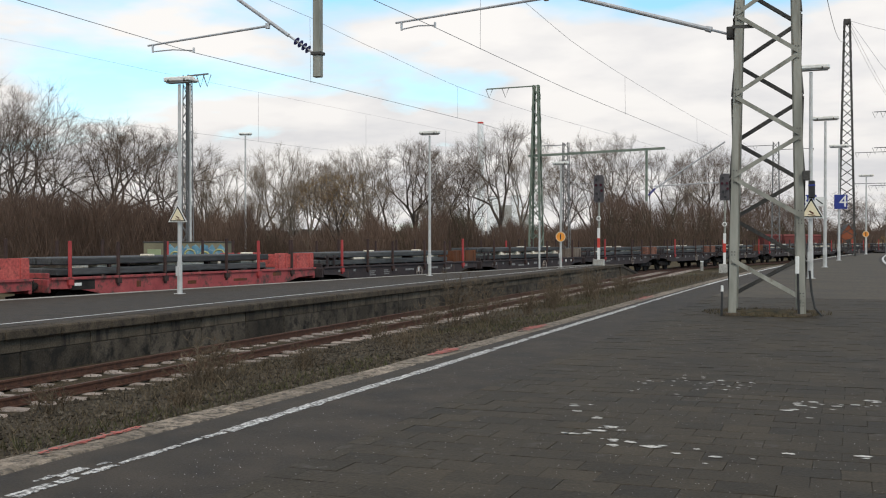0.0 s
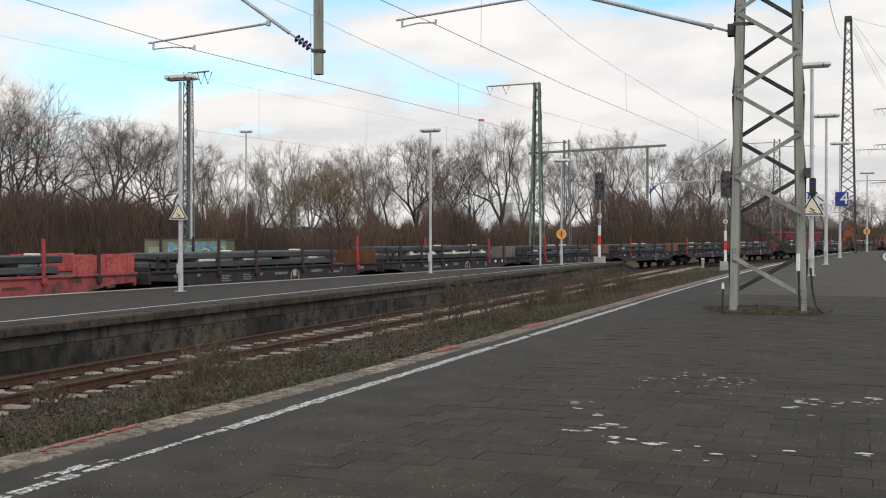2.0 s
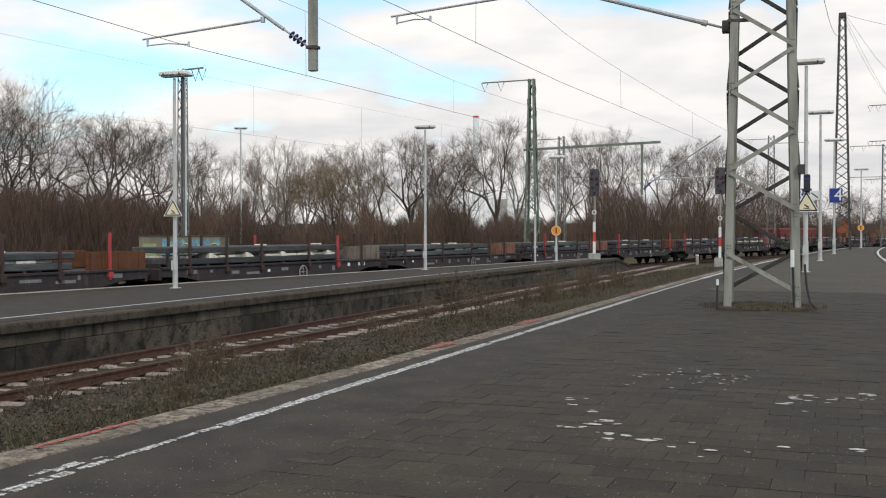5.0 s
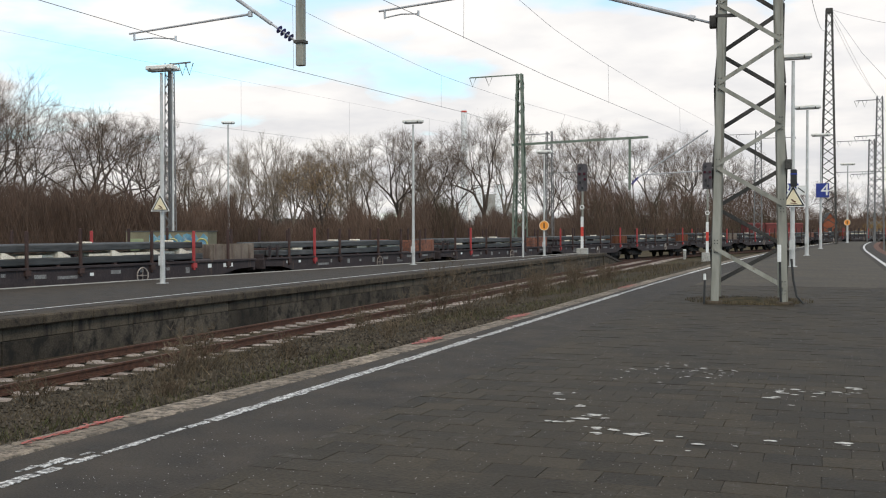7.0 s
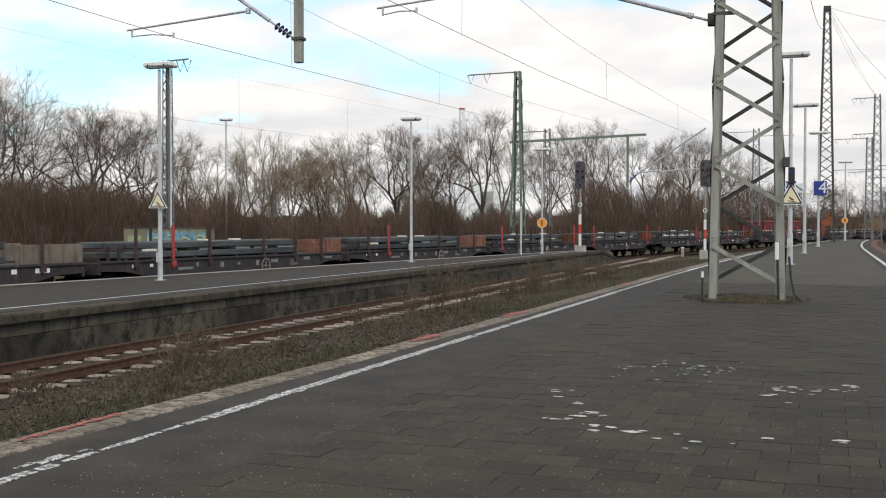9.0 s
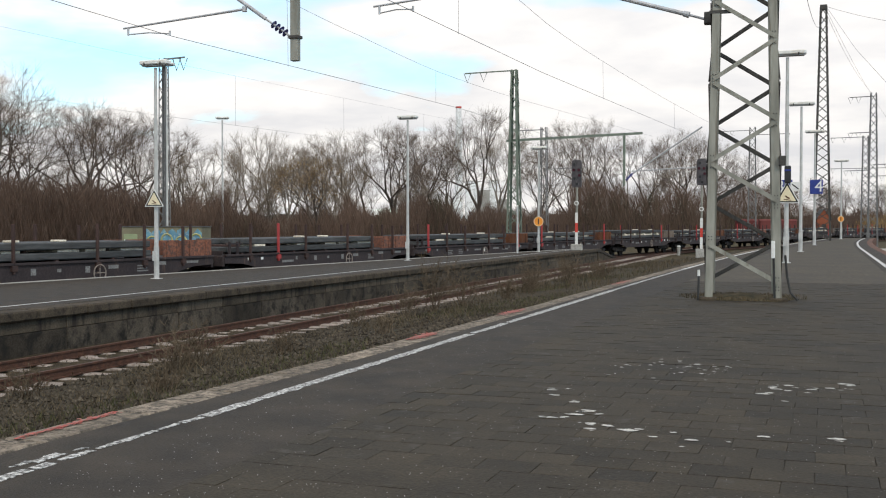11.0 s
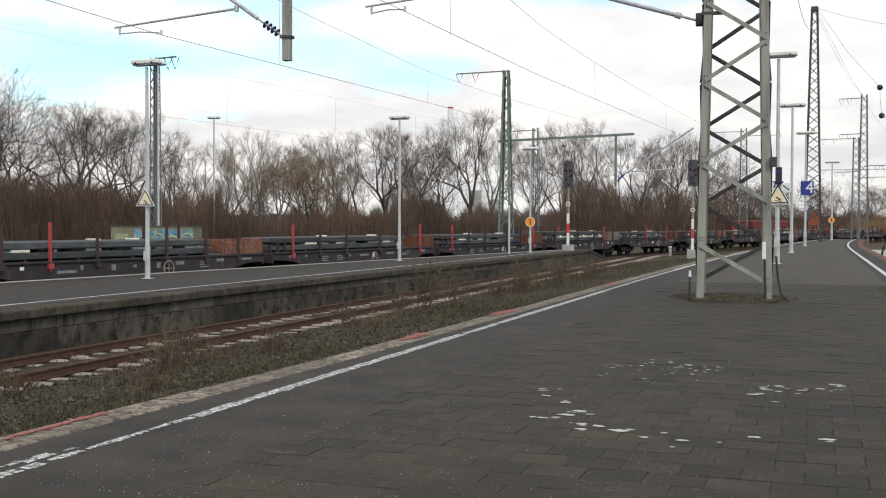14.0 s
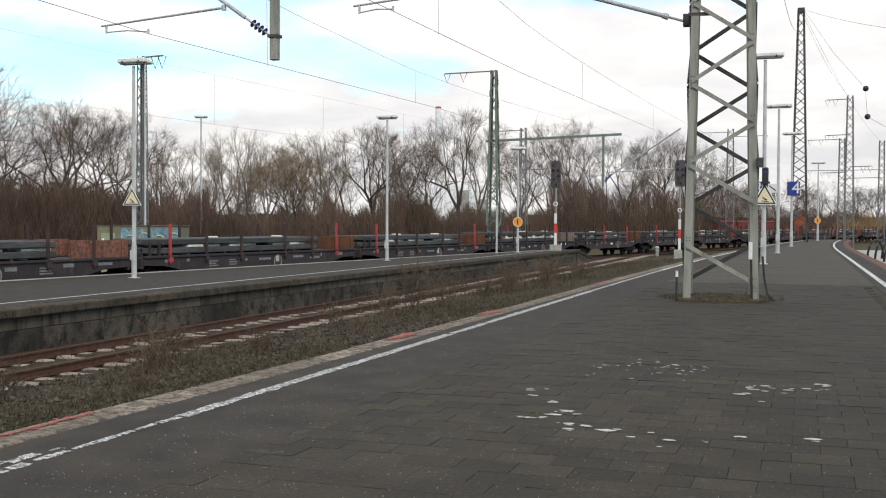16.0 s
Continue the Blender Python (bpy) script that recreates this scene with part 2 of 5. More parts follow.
    "twig": mat("twigs", (0.118, 0.088, 0.070), (0.195, 0.150, 0.120), 0.6, 0.95, 0.0, rand=0.3),
    "twig_pale": mat("pale_twigs", (0.187, 0.149, 0.116), (0.275, 0.220, 0.171), 0.6, 0.95, 0.0, rand=0.25),
    "twig_yellow": mat("withered_leaves", (0.255, 0.165, 0.068), (0.390, 0.255, 0.105), 0.6, 0.95, 0.0, rand=0.3),
    "brush": mat("brown_brush", (0.080, 0.054, 0.042), (0.150, 0.101, 0.077), 0.15, 0.95, 0.0, fine=3, rand=0.4),
    "brush_g": mat("dark_evergreen", (0.028, 0.032, 0.018), (0.055, 0.055, 0.03), 0.5, 0.95, 0.0, rand=0.3),
    "weed": mat("dead_weeds", (0.060, 0.048, 0.031), (0.118, 0.094, 0.062), 0.8, 0.95, 0.0, rand=0.4),
    "dry_twig": mat("dry_bush_twigs", (0.095, 0.072, 0.050), (0.165, 0.128, 0.090), 0.8, 0.95, 0.0, rand=0.3),
    "tuft": mat("green_tufts", (0.045, 0.047, 0.022), (0.095, 0.092, 0.046), 0.8, 0.95, 0.0, rand=0.4),
    "moss": mat("moss_and_grass", (0.045, 0.041, 0.022), (0.115, 0.088, 0.048), 7, 0.95, 0.4, rand=0.3),
    "hut": mat("hut_render", (0.160, 0.145, 0.100), (0.230, 0.210, 0.145), 1.2, 0.85, 0.1),
    "hut_door": mat("hut_door_green", (0.220, 0.270, 0.150), (0.290, 0.330, 0.200), 2, 0.7, 0.05),
    "graf_a": mat("blue_spray_paint", (0.06, 0.16, 0.26), (0.16, 0.34, 0.42), 2.2, 0.7, 0.05, spot=(0.45, 0.45, 0.4), spot_at=0.6),
    "graf_b": mat("yellow_spray_paint", (0.34, 0.33, 0.1), (0.46, 0.42, 0.2), 4, 0.7, 0.05, spot=(0.06, 0.16, 0.22), spot_at=0.6),
    "roof": mat("bitumen_roof", (0.07, 0.07, 0.07), (0.12, 0.12, 0.12), 2, 0.9, 0.2),
    "chimney": mat("pale_tower_concrete", (0.860, 0.860, 0.860), (0.890, 0.890, 0.890), 0.05, 0.8, 0.0),
    "far_red": mat("far_wagon_red", (0.115, 0.027, 0.025), (0.165, 0.042, 0.038), 0.4, 0.8, 0.0),
    "brick_red": mat("red_gable", (0.231, 0.072, 0.039), (0.286, 0.099, 0.055), 1.0, 0.85, 0.1),
    "concrete": mat("pale_concrete", (0.3, 0.29, 0.27), (0.45, 0.44, 0.41), 4, 0.9, 0.3),
    "cable": mat("black_cable", (0.02, 0.02, 0.02), (0.04, 0.04, 0.04), 6, 0.7, 0.1),
    "cloth": mat("far_haze_wood", (0.085, 0.075, 0.068), (0.12, 0.105, 0.095), 0.05, 1.0, 0.0),
}


# ---------------------------------------------------------------- mesh tools
class MB:
    """Gathers corners and faces for one mesh."""

    def __init__(self):
        self.v, self.f = [], []

    def add(self, vs, fs):
        k = len(self.v)
        self.v.extend(vs)
        self.f.extend([tuple(i + k for i in f) for f in fs])
        return self

    def box(self, x0, x1, y0, y1, z0, z1, c=0.0, m=None):
        """A box with chamfered edges of width c."""
        if c <= 0:
            vs = [(x, y, z) for x in (x0, x1) for y in (y0, y1) for z in (z0, z1)]
            fs = [(0, 1, 3, 2), (4, 6, 7, 5), (0, 4, 5, 1), (2, 3, 7, 6), (0, 2, 6, 4), (1, 5, 7, 3)]
        else:
            vs, idx = [], {}
            P = ((x0, x1), (y0, y1), (z0, z1))
            for i in (0, 1):
                for j in (0, 1):
                    for k in (0, 1):
                        for ax in range(3):
                            q = []
                            for a, s in enumerate((i, j, k)):
                                w = P[a][s]
                                if a != ax:
                                    w += c if s == 0 else -c
                                q.append(w)
                            idx[i, j, k, ax] = len(vs)
                            vs.append(tuple(q))
            fs = []
            for ax in range(3):
                b, d = (ax + 1) % 3, (ax + 2) % 3
                for s in (0, 1):
                    r = []
                    for u, w in ((0, 0), (1, 0), (1, 1), (0, 1)):
                        t = [0, 0, 0]
                        t[ax], t[b], t[d] = s, u, w
                        r.append(idx[(*t, ax)])
                    fs.append(tuple(r if s else r[::-1]))
                for u in (0, 1):
                    for w in (0, 1):
                        e = []
                        for s in (0, 1):
                            t = [0, 0, 0]
                            t[ax], t[b], t[d] = s, u, w
                            e.append((idx[(*t, b)], idx[(*t, d)]))
                        q = (e[0][0], e[1][0], e[1][1], e[0][1])
                        fs.append(q if u == w else q[::-1])
            for i in (0, 1):
                for j in (0, 1):
                    for k in (0, 1):
                        q = tuple(idx[i, j, k, a] for a in range(3))
                        fs.append(q if (i + j + k) % 2 else q[::-1])
        if m is not None:
            vs = [tuple(m @ Vector(v)) for v in vs]
        return self.add(vs, fs)

    def tube(self, p, q, r0, r1=None, n=8, caps=True):
        r1 = r0 if r1 is None else r1
        p, q = Vector(p), Vector(q)
        d = (q - p)
        if d.length < 1e-6:
            return self
        d.normalize()
        a = d.cross(Vector((0, 0, 1)) if abs(d.z) < 0.9 else Vector((1, 0, 0))).normalized()
        b = d.cross(a)
        vs = []
        for c, r in ((p, r0), (q, r1)):
            for i in range(n):
                t = 2 * math.pi * i / n
                vs.append(tuple(c + a * (r * math.cos(t)) + b * (r * math.sin(t))))
        fs = [(i, i + n, (i + 1) % n + n, (i + 1) % n) for i in range(n)]
        if caps:
            fs += [tuple(range(n)), tuple(range(2 * n - 1, n - 1, -1))]
        return self.add(vs, fs)

    def path(self, pts, r, n=6, closed=False):
        """One tube bent through the points."""
        pts = [Vector(p) for p in pts]
        m = len(pts)
        vs, fs = [], []
        for i, p in enumerate(pts):
            a = pts[(i - 1) % m] if closed or i else p
            b = pts[(i + 1) % m] if closed or i < m - 1 else p
            d = (b - a).normalized()
            u = d.cross(Vector((0.137, 0.211, 0.968)) if abs(d.z) < 0.93 else Vector((0.985, 0.123, 0.123))).normalized()
            w = d.cross(u)
            vs += [tuple(p + u * (r * math.cos(6.28319 * k / n)) + w * (r * math.sin(6.28319 * k / n))) for k in range(n)]
        for i in range(m if closed else m - 1):
            s, t = i * n, ((i + 1) % m) * n
            fs += [(s + k, t + k, t + (k + 1) % n, s + (k + 1) % n) for k in range(n)]
        if not closed:
            fs += [tuple(range(n)), tuple(range(m * n - 1, m * n - n - 1, -1))]
        return self.add(vs, fs)

    def bar(self, p, q, w, h, up=(0, 0, 1)):
        """A flat bar from p to q, w wide and h thick; h is measured along up as far as it can be."""
        p, q, up = Vector(p), Vector(q), Vector(up)
        d = (q - p).normalized()
        a = d.cross(up).normalized()
        b = a.cross(d).normalized()
        vs = []
        for c in (p, q):
            for s, t in ((-1, -1), (1, -1), (1, 1), (-1, 1)):
                vs.append(tuple(c + a * (s * w / 2) + b * (t * h / 2)))
        return self.add(vs, [(3, 2, 1, 0), (4, 5, 6, 7), (0, 1, 5, 4), (1, 2, 6, 5), (2, 3, 7, 6), (3, 0, 4, 7)])

    def prism(self, outline, d0, d1, m=None):
        """An outline in x and z, pulled along y."""
        n = len(outline)
        vs = [(x, d0, z) for x, z in outline] + [(x, d1, z) for x, z in outline]
        fs = [tuple(range(n)), tuple(range(2 * n - 1, n - 1, -1))] + [(i, i + n, (i + 1) % n + n, (i + 1) % n) for i in range(n)]
        if m is not None:
            vs = [tuple(m @ Vector(v)) for v in vs]
        return self.add(vs, fs)

    def lathe(self, c, prof, n=12, axis="z"):
        """Rings of (radius, height) round an axis through c."""
        vs, fs = [], []
        for r, h in prof:
            for i in range(n):
                t = 2 * math.pi * i / n
                a, b = r * math.cos(t), r * math.sin(t)
                o = {"z": (a, b, h), "y": (a, h, b), "x": (h, a, b)}[axis]
                vs.append((c[0] + o[0], c[1] + o[1], c[2] + o[2]))
        for j in range(len(prof) - 1):
            fs += [(j * n + i, j * n + (i + 1) % n, (j + 1) * n + (i + 1) % n, (j + 1) * n + i) for i in range(n)]
        fs += [tuple(range(n - 1, -1, -1)), tuple(range((len(prof) - 1) * n, len(prof) * n))]
        return self.add(vs, fs)

    def ring(self, c, big, r, n=20, k=6, axis="x"):
        vs, fs = [], []
        for i in range(n):
            t = 6.28319 * i / n
            for q in range(k):
                s = 6.28319 * q / k
                e, h = big + r * math.cos(s), r * math.sin(s)
                a, b = e * math.cos(t), e * math.sin(t)
                vs.append((c[0] + h, c[1] + a, c[2] + b) if axis == "x" else (c[0] + a, c[1] + h, c[2] + b))
        for i in range(n):
            for q in range(k):
                fs.append((i * k + q, i * k + (q + 1) % k, ((i + 1) % n) * k + (q + 1) % k, ((i + 1) % n) * k + q))
        return self.add(vs, fs)

    def mesh(self, name, material, smooth=False):
        me = bpy.data.meshes.new(name)
        me.from_pydata(self.v, [], self.f)
        me.materials.append(material)
        if smooth:
            me.polygons.foreach_set("use_smooth", [True] * len(me.polygons))
        me.update()
        return me


def part(name, mb, material, parent, label="", smooth=False):
    ob = new(name, mb.mesh(name, material, smooth))
    ob.parent = parent
    if label:
        ob["label"] = label
    return ob


def thing(name, label, category, m=None, group="", kind=""):
    ob = new(name)
    ob.empty_display_size = 0.2
    if m is not None:
        ob.matrix_basis = m
    return tagged(ob, label, category, group, kind)


def whole(name, mb, material, label, category, group="", kind="", smooth=False):
    return tagged(new(name, mb.mesh(name, material, smooth)), label, category, group, kind)


# ---------------------------------------------------------------- the plan
# y runs along the near track, x to the right of it; our platform is z = 0
Z_OPP, Z_RAIL, Z_BED = -0.41, -1.17, -1.34


def train_side(y):
    """x of the side of the wagons that faces the camera."""
    d = max(0.0, y - 40.0)
    return -24.73 + 0.11 * y + (0.0007 * d * d if d < 130 else 0.0007 * 16900 + 0.182 * (d - 130))


def train_slope(y):
    return (train_side(y + 0.5) - train_side(y - 0.5))


def train_mid(y, off=1.42):
    return train_side(y) - off * math.hypot(1, train_slope(y))


# length along the train's way
WAY_Y = np.arange(-140.0, 420.0, 0.25)
WAY_X = np.array([train_mid(y) for y in WAY_Y])
WAY_S = np.concatenate([[0], np.cumsum(np.hypot(np.diff(WAY_X), np.diff(WAY_Y)))])
WAY_S += 5.0 - np.interp(5.0, WAY_Y, WAY_S)


def on_way(s):
    return float(np.interp(s, WAY_S, WAY_X)), float(np.interp(s, WAY_S, WAY_Y))


def strip(mb, left, right, z, ys, thick=0.0):
    """A band between two lines x(y), with a skirt down to z - thick."""
    vs, fs = [], []
    for y in ys:
        a, b = left(y), right(y)
        vs += [(a, y, z), (b, y, z), (a, y, z - thick), (b, y, z - thick)]
    for i in range(len(ys) - 1):
        k = 4 * i
        fs.append((k, k + 1, k + 5, k + 4))
        if thick:
            fs += [(k + 1, k + 3, k + 7, k + 5), (k + 2, k, k + 4, k + 6), (k + 3, k + 2, k + 6, k + 7)]
    if thick:
        e = 4 * (len(ys) - 1)
        fs += [(0, 2, 3, 1), (e, e + 1, e + 3, e + 2)]
    return mb.add(vs, fs)


def span(a, b, step):
    n = max(1, int(round((b - a) / step)))
    return [a + (b - a) * i / n for i in range(n + 1)]


rng = random.Random(7)


# ---------------------------------------------------------------- ground and platforms
def line_bend(y):
    d = max(0.0, y - 20.0)
    return 0.00065 * d * d


def track_bend(y):
    d = max(0.0, y - 92.0)
    return -0.013 * (min(y, 45.0) - 16.0) - 0.02 * (min(max(y, 66.0), 92.0) - 66.0) + 0.0015 * d * d


LINE, RIGHT_LINE, RIGHT_EDGE, END = -3.81, 1.66, 2.6, 104.0


def edge(y):
    """x of the outer face of our kerb, which closes in on the line with distance."""
    return float(np.interp(y, [5, 7, 9, 16, 30, 90], [-4.52, -4.44, -4.36, -4.27, -4.2, -4.16])) + line_bend(y)


def kerb_width(y):
    return float(np.interp(y, [5, 9, 20, 60], [0.31, 0.28, 0.27, 0.26]))


def side_bend(y):
    """How far the platform's other side swings out towards its end."""
    d = max(0.0, y - 58.0)
    return 0.00075 * d * d


def build_ground():
    mb = MB()
    xs = [-2500, -900, -350, -150, -90] + [x for x in range(-70, 41, 5)] + [70, 150, 400, 1000, 2500]
    ys = [-1500, -400, -120, -60, -30] + [y for y in range(-15, 221, 7)] + [260, 320, 450, 700, 1200, 2600]
    for y in ys:
        for x in xs:
            near = abs(x) < 200 and abs(y) < 400
            z = -1.42 + (0.10 * noise.noise((x * 0.07, y * 0.07, 0)) if near else 0.0)
            mb.v.append((x, y, z))
    n = len(xs)
    for j in range(len(ys) - 1):
        for i in range(n - 1):
            mb.f.append((j * n + i, j * n + i + 1, (j + 1) * n + i + 1, (j + 1) * n + i))
    whole("ground", mb, M["ground"], "brown weedy railway land between and beyond the tracks", "ground", kind="structure", smooth=True)

    # the filled bed between our platform and the opposite one
    mb = MB()
    prof = [(-3.9, -0.42), (-5.0, -0.55), (-6.0, -0.72), (-7.2, -0.9), (-8.6, -1.06), (-10.0, -1.2), (-11.0, -1.3), (-11.6, -1.33), (-12.15, -1.36), (-12.6, -1.345), (-12.9, -1.335), (-13.3, -1.35), (-13.6, -1.36), (-14.0, -1.34), (-14.6, -1.3)]
    ys = span(-6, 75, 0.3)
    for y in ys:
        for x, z in prof:
            b = line_bend(y) if x > -5 else track_bend(y) * (0 if x < -14.2 else 1)
            amp = 0.05 if x > -11 else 0.035
            mb.v.append((x + b, y, z + amp * noise.noise((x * 1.3, y * 1.1, 3.0)) + 0.5 * amp * noise.noise((x * 4, y * 4, 8.0))))
    n = len(prof)
    for j in range(len(ys) - 1):
        for i in range(n - 1):
            mb.f.append((j * n + i + 1, j * n + i, (j + 1) * n + i, (j + 1) * n + i + 1))
    whole("track_bed", mb, M["ballast"], "dark weedy gravel bed with dead growth beside the rails", "ballast", kind="structure", smooth=True)

    mb = MB()
    for _ in range(15000):
        y = 3.5 + 30 * rng.random() ** 1.6
        x = rng.uniform(-11.6, -4.6)
        zz = float(np.interp(-x, [-p[0] for p in prof], [p[1] for p in prof]))
        r = rng.uniform(0.018, 0.05)
        c = Vector((x + (line_bend(y) + track_bend(y)) / 2, y, zz + r * 0.3))
        vs = []
        for d in ((1, 0, 0), (-1, 0, 0), (0, 1, 0), (0, -1, 0), (0, 0, 1), (0, 0, -1)):
            vs.append(tuple(c + Vector(d) * (r * rng.uniform(0.6, 1.3))))
        mb.add(vs, [(0, 2, 4), (2, 1, 4), (1, 3, 4), (3, 0, 4), (2, 0, 5), (1, 2, 5), (3, 1, 5), (0, 3, 5)])
    whole("ballast_stones", mb, M["stone"], "loose grey-brown ballast stones in the gravel bed", "gravel", kind="stuff")


def build_near_platform():
    pl = thing("platform_near", "dark paved island platform with worn white edge lines", "platform", kind="structure")
    mb = MB()
    ys = [-30, -10, 0] + span(3, END, 2.0)
    strip(mb, lambda y: edge(y) + kerb_width(y) + 0.004, lambda y: -2.897 + line_bend(y), 0.0, ys, 1.4)
    part("edge_strip", mb, M["asphalt"], pl, "smooth dark asphalt strip along the edge")
    mb = MB()
    strip(mb, lambda y: -2.92 + line_bend(y), lambda y: 1.42, -0.009, [3.19] + span(4, 24, 2), 1.36)
    part("bedding", mb, M["joint"], pl, "dirt joints between the paving slabs")
    mb = MB()
    strip(mb, lambda y: -2.897 + line_bend(y), lambda y: 1.42 + side_bend(y), 0.0, span(24, END, 2), 1.4)
    strip(mb, lambda y: -2.897, lambda y: 1.42, 0.0, [-30, -15, 0, 3.19], 1.4)
    part("far_paving", mb, M["far_paving"], pl)
    ys = [-30, 0] + span(4, END, 2)
    mb = MB()
    strip(mb, lambda y: 1.42 + side_bend(y), lambda y: RIGHT_EDGE - 0.35 + side_bend(y), 0.0, ys, 1.4)
    part("side_strip", mb, M["asphalt"], pl)
    mb = MB()
    strip(mb, lambda y: RIGHT_EDGE - 0.35 + side_bend(y), lambda y: RIGHT_EDGE + side_bend(y), 0.0, ys, 1.4)
    part("side_coping", mb, M["red_strip"], pl, "reddish worn edge strip")
    # blunt end of the platform
    mb = MB()
    x0, x1 = edge(END), RIGHT_EDGE + side_bend(END)
    for i in range(9):
        t = math.pi * i / 8
        c = ((x0 + x1) / 2 + (x1 - x0) / 2 * math.cos(t), END + 2 * math.sin(t))
        mb.v += [(*c, 0.0), (*c, -1.4)]
    for i in range(8):
        mb.f.append((2 * i, 2 * i + 1, 2 * i + 3, 2 * i + 2))
    mb.f.append(tuple(range(0, 18, 2)))
    part("platform_end", mb, M["far_paving"], pl)
    # kerb stones along the edge
    y = -4.0
    while y < END:
        ln = 0.985
        mb = MB()
        dx = rng.uniform(-0.012, 0.012)
        dz = rng.uniform(-0.006, 0.004)
        w = kerb_width(y + 0.5) - rng.uniform(0.0, 0.02)
        slope = edge(y + 1) - edge(y)
        m = Matrix.Translation((edge(y) + dx, y, dz)) @ Matrix.Rotation(-math.atan(slope), 4, "Z")
        mb.box(0, w, 0.006, ln, -0.25, 0.0, 0.014, m)
        part("kerb_stone", mb, M["kerb"], pl)
        y += 1.0
    mb = MB()
    strip(mb, lambda y: edge(y) + 0.04, lambda y: edge(y) + kerb_width(y) + 0.003, -0.1, span(-4, END, 2), 1.3)
    part("edge_wall", mb, M["coping"], pl)
    # edge line: strokes of worn paint
    y = 1.2
    worn = [(3.3, 4.08), (4.12, 4.4), (4.43, 4.57), (4.64, 4.9), (4.95, 5.5), (5.54, 5.74), (5.78, 5.99), (6.03, 9.3)]
    while y < 98:
        ln = rng.uniform(0.5, 2.2)
        w = 0.046 + rng.uniform(-0.008, 0.008)
        if worn:
            y, stop = worn.pop(0)
            ln, w = stop - y, 0.04 if stop < 4.6 else 0.024 if stop < 6 else 0.046
        mb = MB()
        jag = lambda q, k: 0.016 * noise.noise((q * 6.0, k, 0.5)) + 0.012 * noise.noise((q * 21.0, k, 2.5))
        strip(mb, lambda q: LINE - w + line_bend(q) + jag(q, 1.0), lambda q: LINE + w + line_bend(q) + jag(q, 7.0), 0.004, span(y, y + ln, 0.06 if y < 22 else 0.4), 0.003)
        part("line_stroke", mb, M["line"] if y < 30 else M["line_new"], pl, "worn white edge line")
        y += ln + rng.choice((0.015, 0.02, 0.03, 0.05, 0.1))
    # what is left of an older line beside it
    for y0, y1, xa, w in ((4.42, 4.56, -3.945, 0.018), (4.55, 4.78, -3.92, 0.03), (4.86, 4.95, -3.9, 0.02)):
        mb = MB()
        jag = lambda q, k: 0.02 * noise.noise((q * 14.0, k, 0.5)) + 0.014 * noise.noise((q * 41.0, k, 2.5))
        strip(mb, lambda q: xa - w + jag(q, 3.0), lambda q: xa + w + jag(q, 5.0), 0.004, span(y0, y1, 0.03), 0.003)
        part("line_stroke", mb, M["line"], pl, "faded second line")
    mb = MB()
    strip(mb, lambda q: RIGHT_LINE - 0.06 + side_bend(q), lambda q: RIGHT_LINE + 0.06 + side_bend(q), 0.004, span(6, END - 0.5, 2), 0.003)
    part("side_line", mb, M["line_new"], pl, "white line along the far side")
    # red spray marks on the kerb
    for x0, y0, y1, w in ((-4.48, 5.0, 5.95, 0.05), (-4.3, 10.75, 11.6, 0.13), (-4.27, 14.1, 15.2, 0.15), (-4.2, 22.0, 23.8, 0.16)):
        mb = MB()
        b0 = line_bend((y0 + y1) / 2)
        for i in range(260):
            q, u = rng.gauss((y0 + y1) / 2, (y1 - y0) * 0.24), rng.gauss(0, w * 0.3)
            if w < 0.1:
                q = rng.uniform(y0, y1)
            cx, rad, k = x0 + u + b0 + 0.06, rng.uniform(0.006, 0.022) * (0.7 if w < 0.1 else 1.0), 6
            e = len(mb.v)
            mb.v += [(cx + rad * math.cos(j * 1.047) * rng.uniform(0.6, 1.1), q + 1.8 * rad * math.sin(j * 1.047) * rng.uniform(0.6, 1.1), 0.006 + 0.00002 * i) for j in range(k)]
            mb.f.append(tuple(range(e, e + k)))
        part("spray_mark", mb, M["red_paint"], pl, "red spray-paint mark on the kerb")
    # pale lichen and lime flecks on the slabs: place, half width, and how many lie about it
    for cx, cy, size, nn in ((-1.94, 7.87, 0.04, 3), (-1.86, 7.64, 0.04, 2), (-1.68, 6.74, 0.07, 4), (-1.66, 7.4, 0.045, 4), (-1.55, 6.9, 0.07, 4), (-1.5, 7.08, 0.06, 4), (-1.4, 6.98, 0.035, 2),
                             (-1.38, 6.62, 0.045, 4), (-1.35, 6.45, 0.045, 2), (-1.27, 6.58, 0.05, 2), (-1.13, 6.48, 0.075, 2), (-0.95, 6.33, 0.035, 1), (-0.86, 6.5, 0.025, 1), (-0.73, 6.31, 0.05, 2), (-0.52, 6.32, 0.02, 1),
                             (-0.34, 6.55, 0.05, 1), (0.07, 6.62, 0.06, 2), (-0.44, 8.21, 0.06, 2), (-0.35, 8.48, 0.055, 6), (-0.27, 8.7, 0.045, 3), (-0.27, 7.92, 0.03, 1), (-0.1, 8.54, 0.05, 4), (0.03, 8.66, 0.05, 5),
                             (0.16, 8.93, 0.06, 5)):
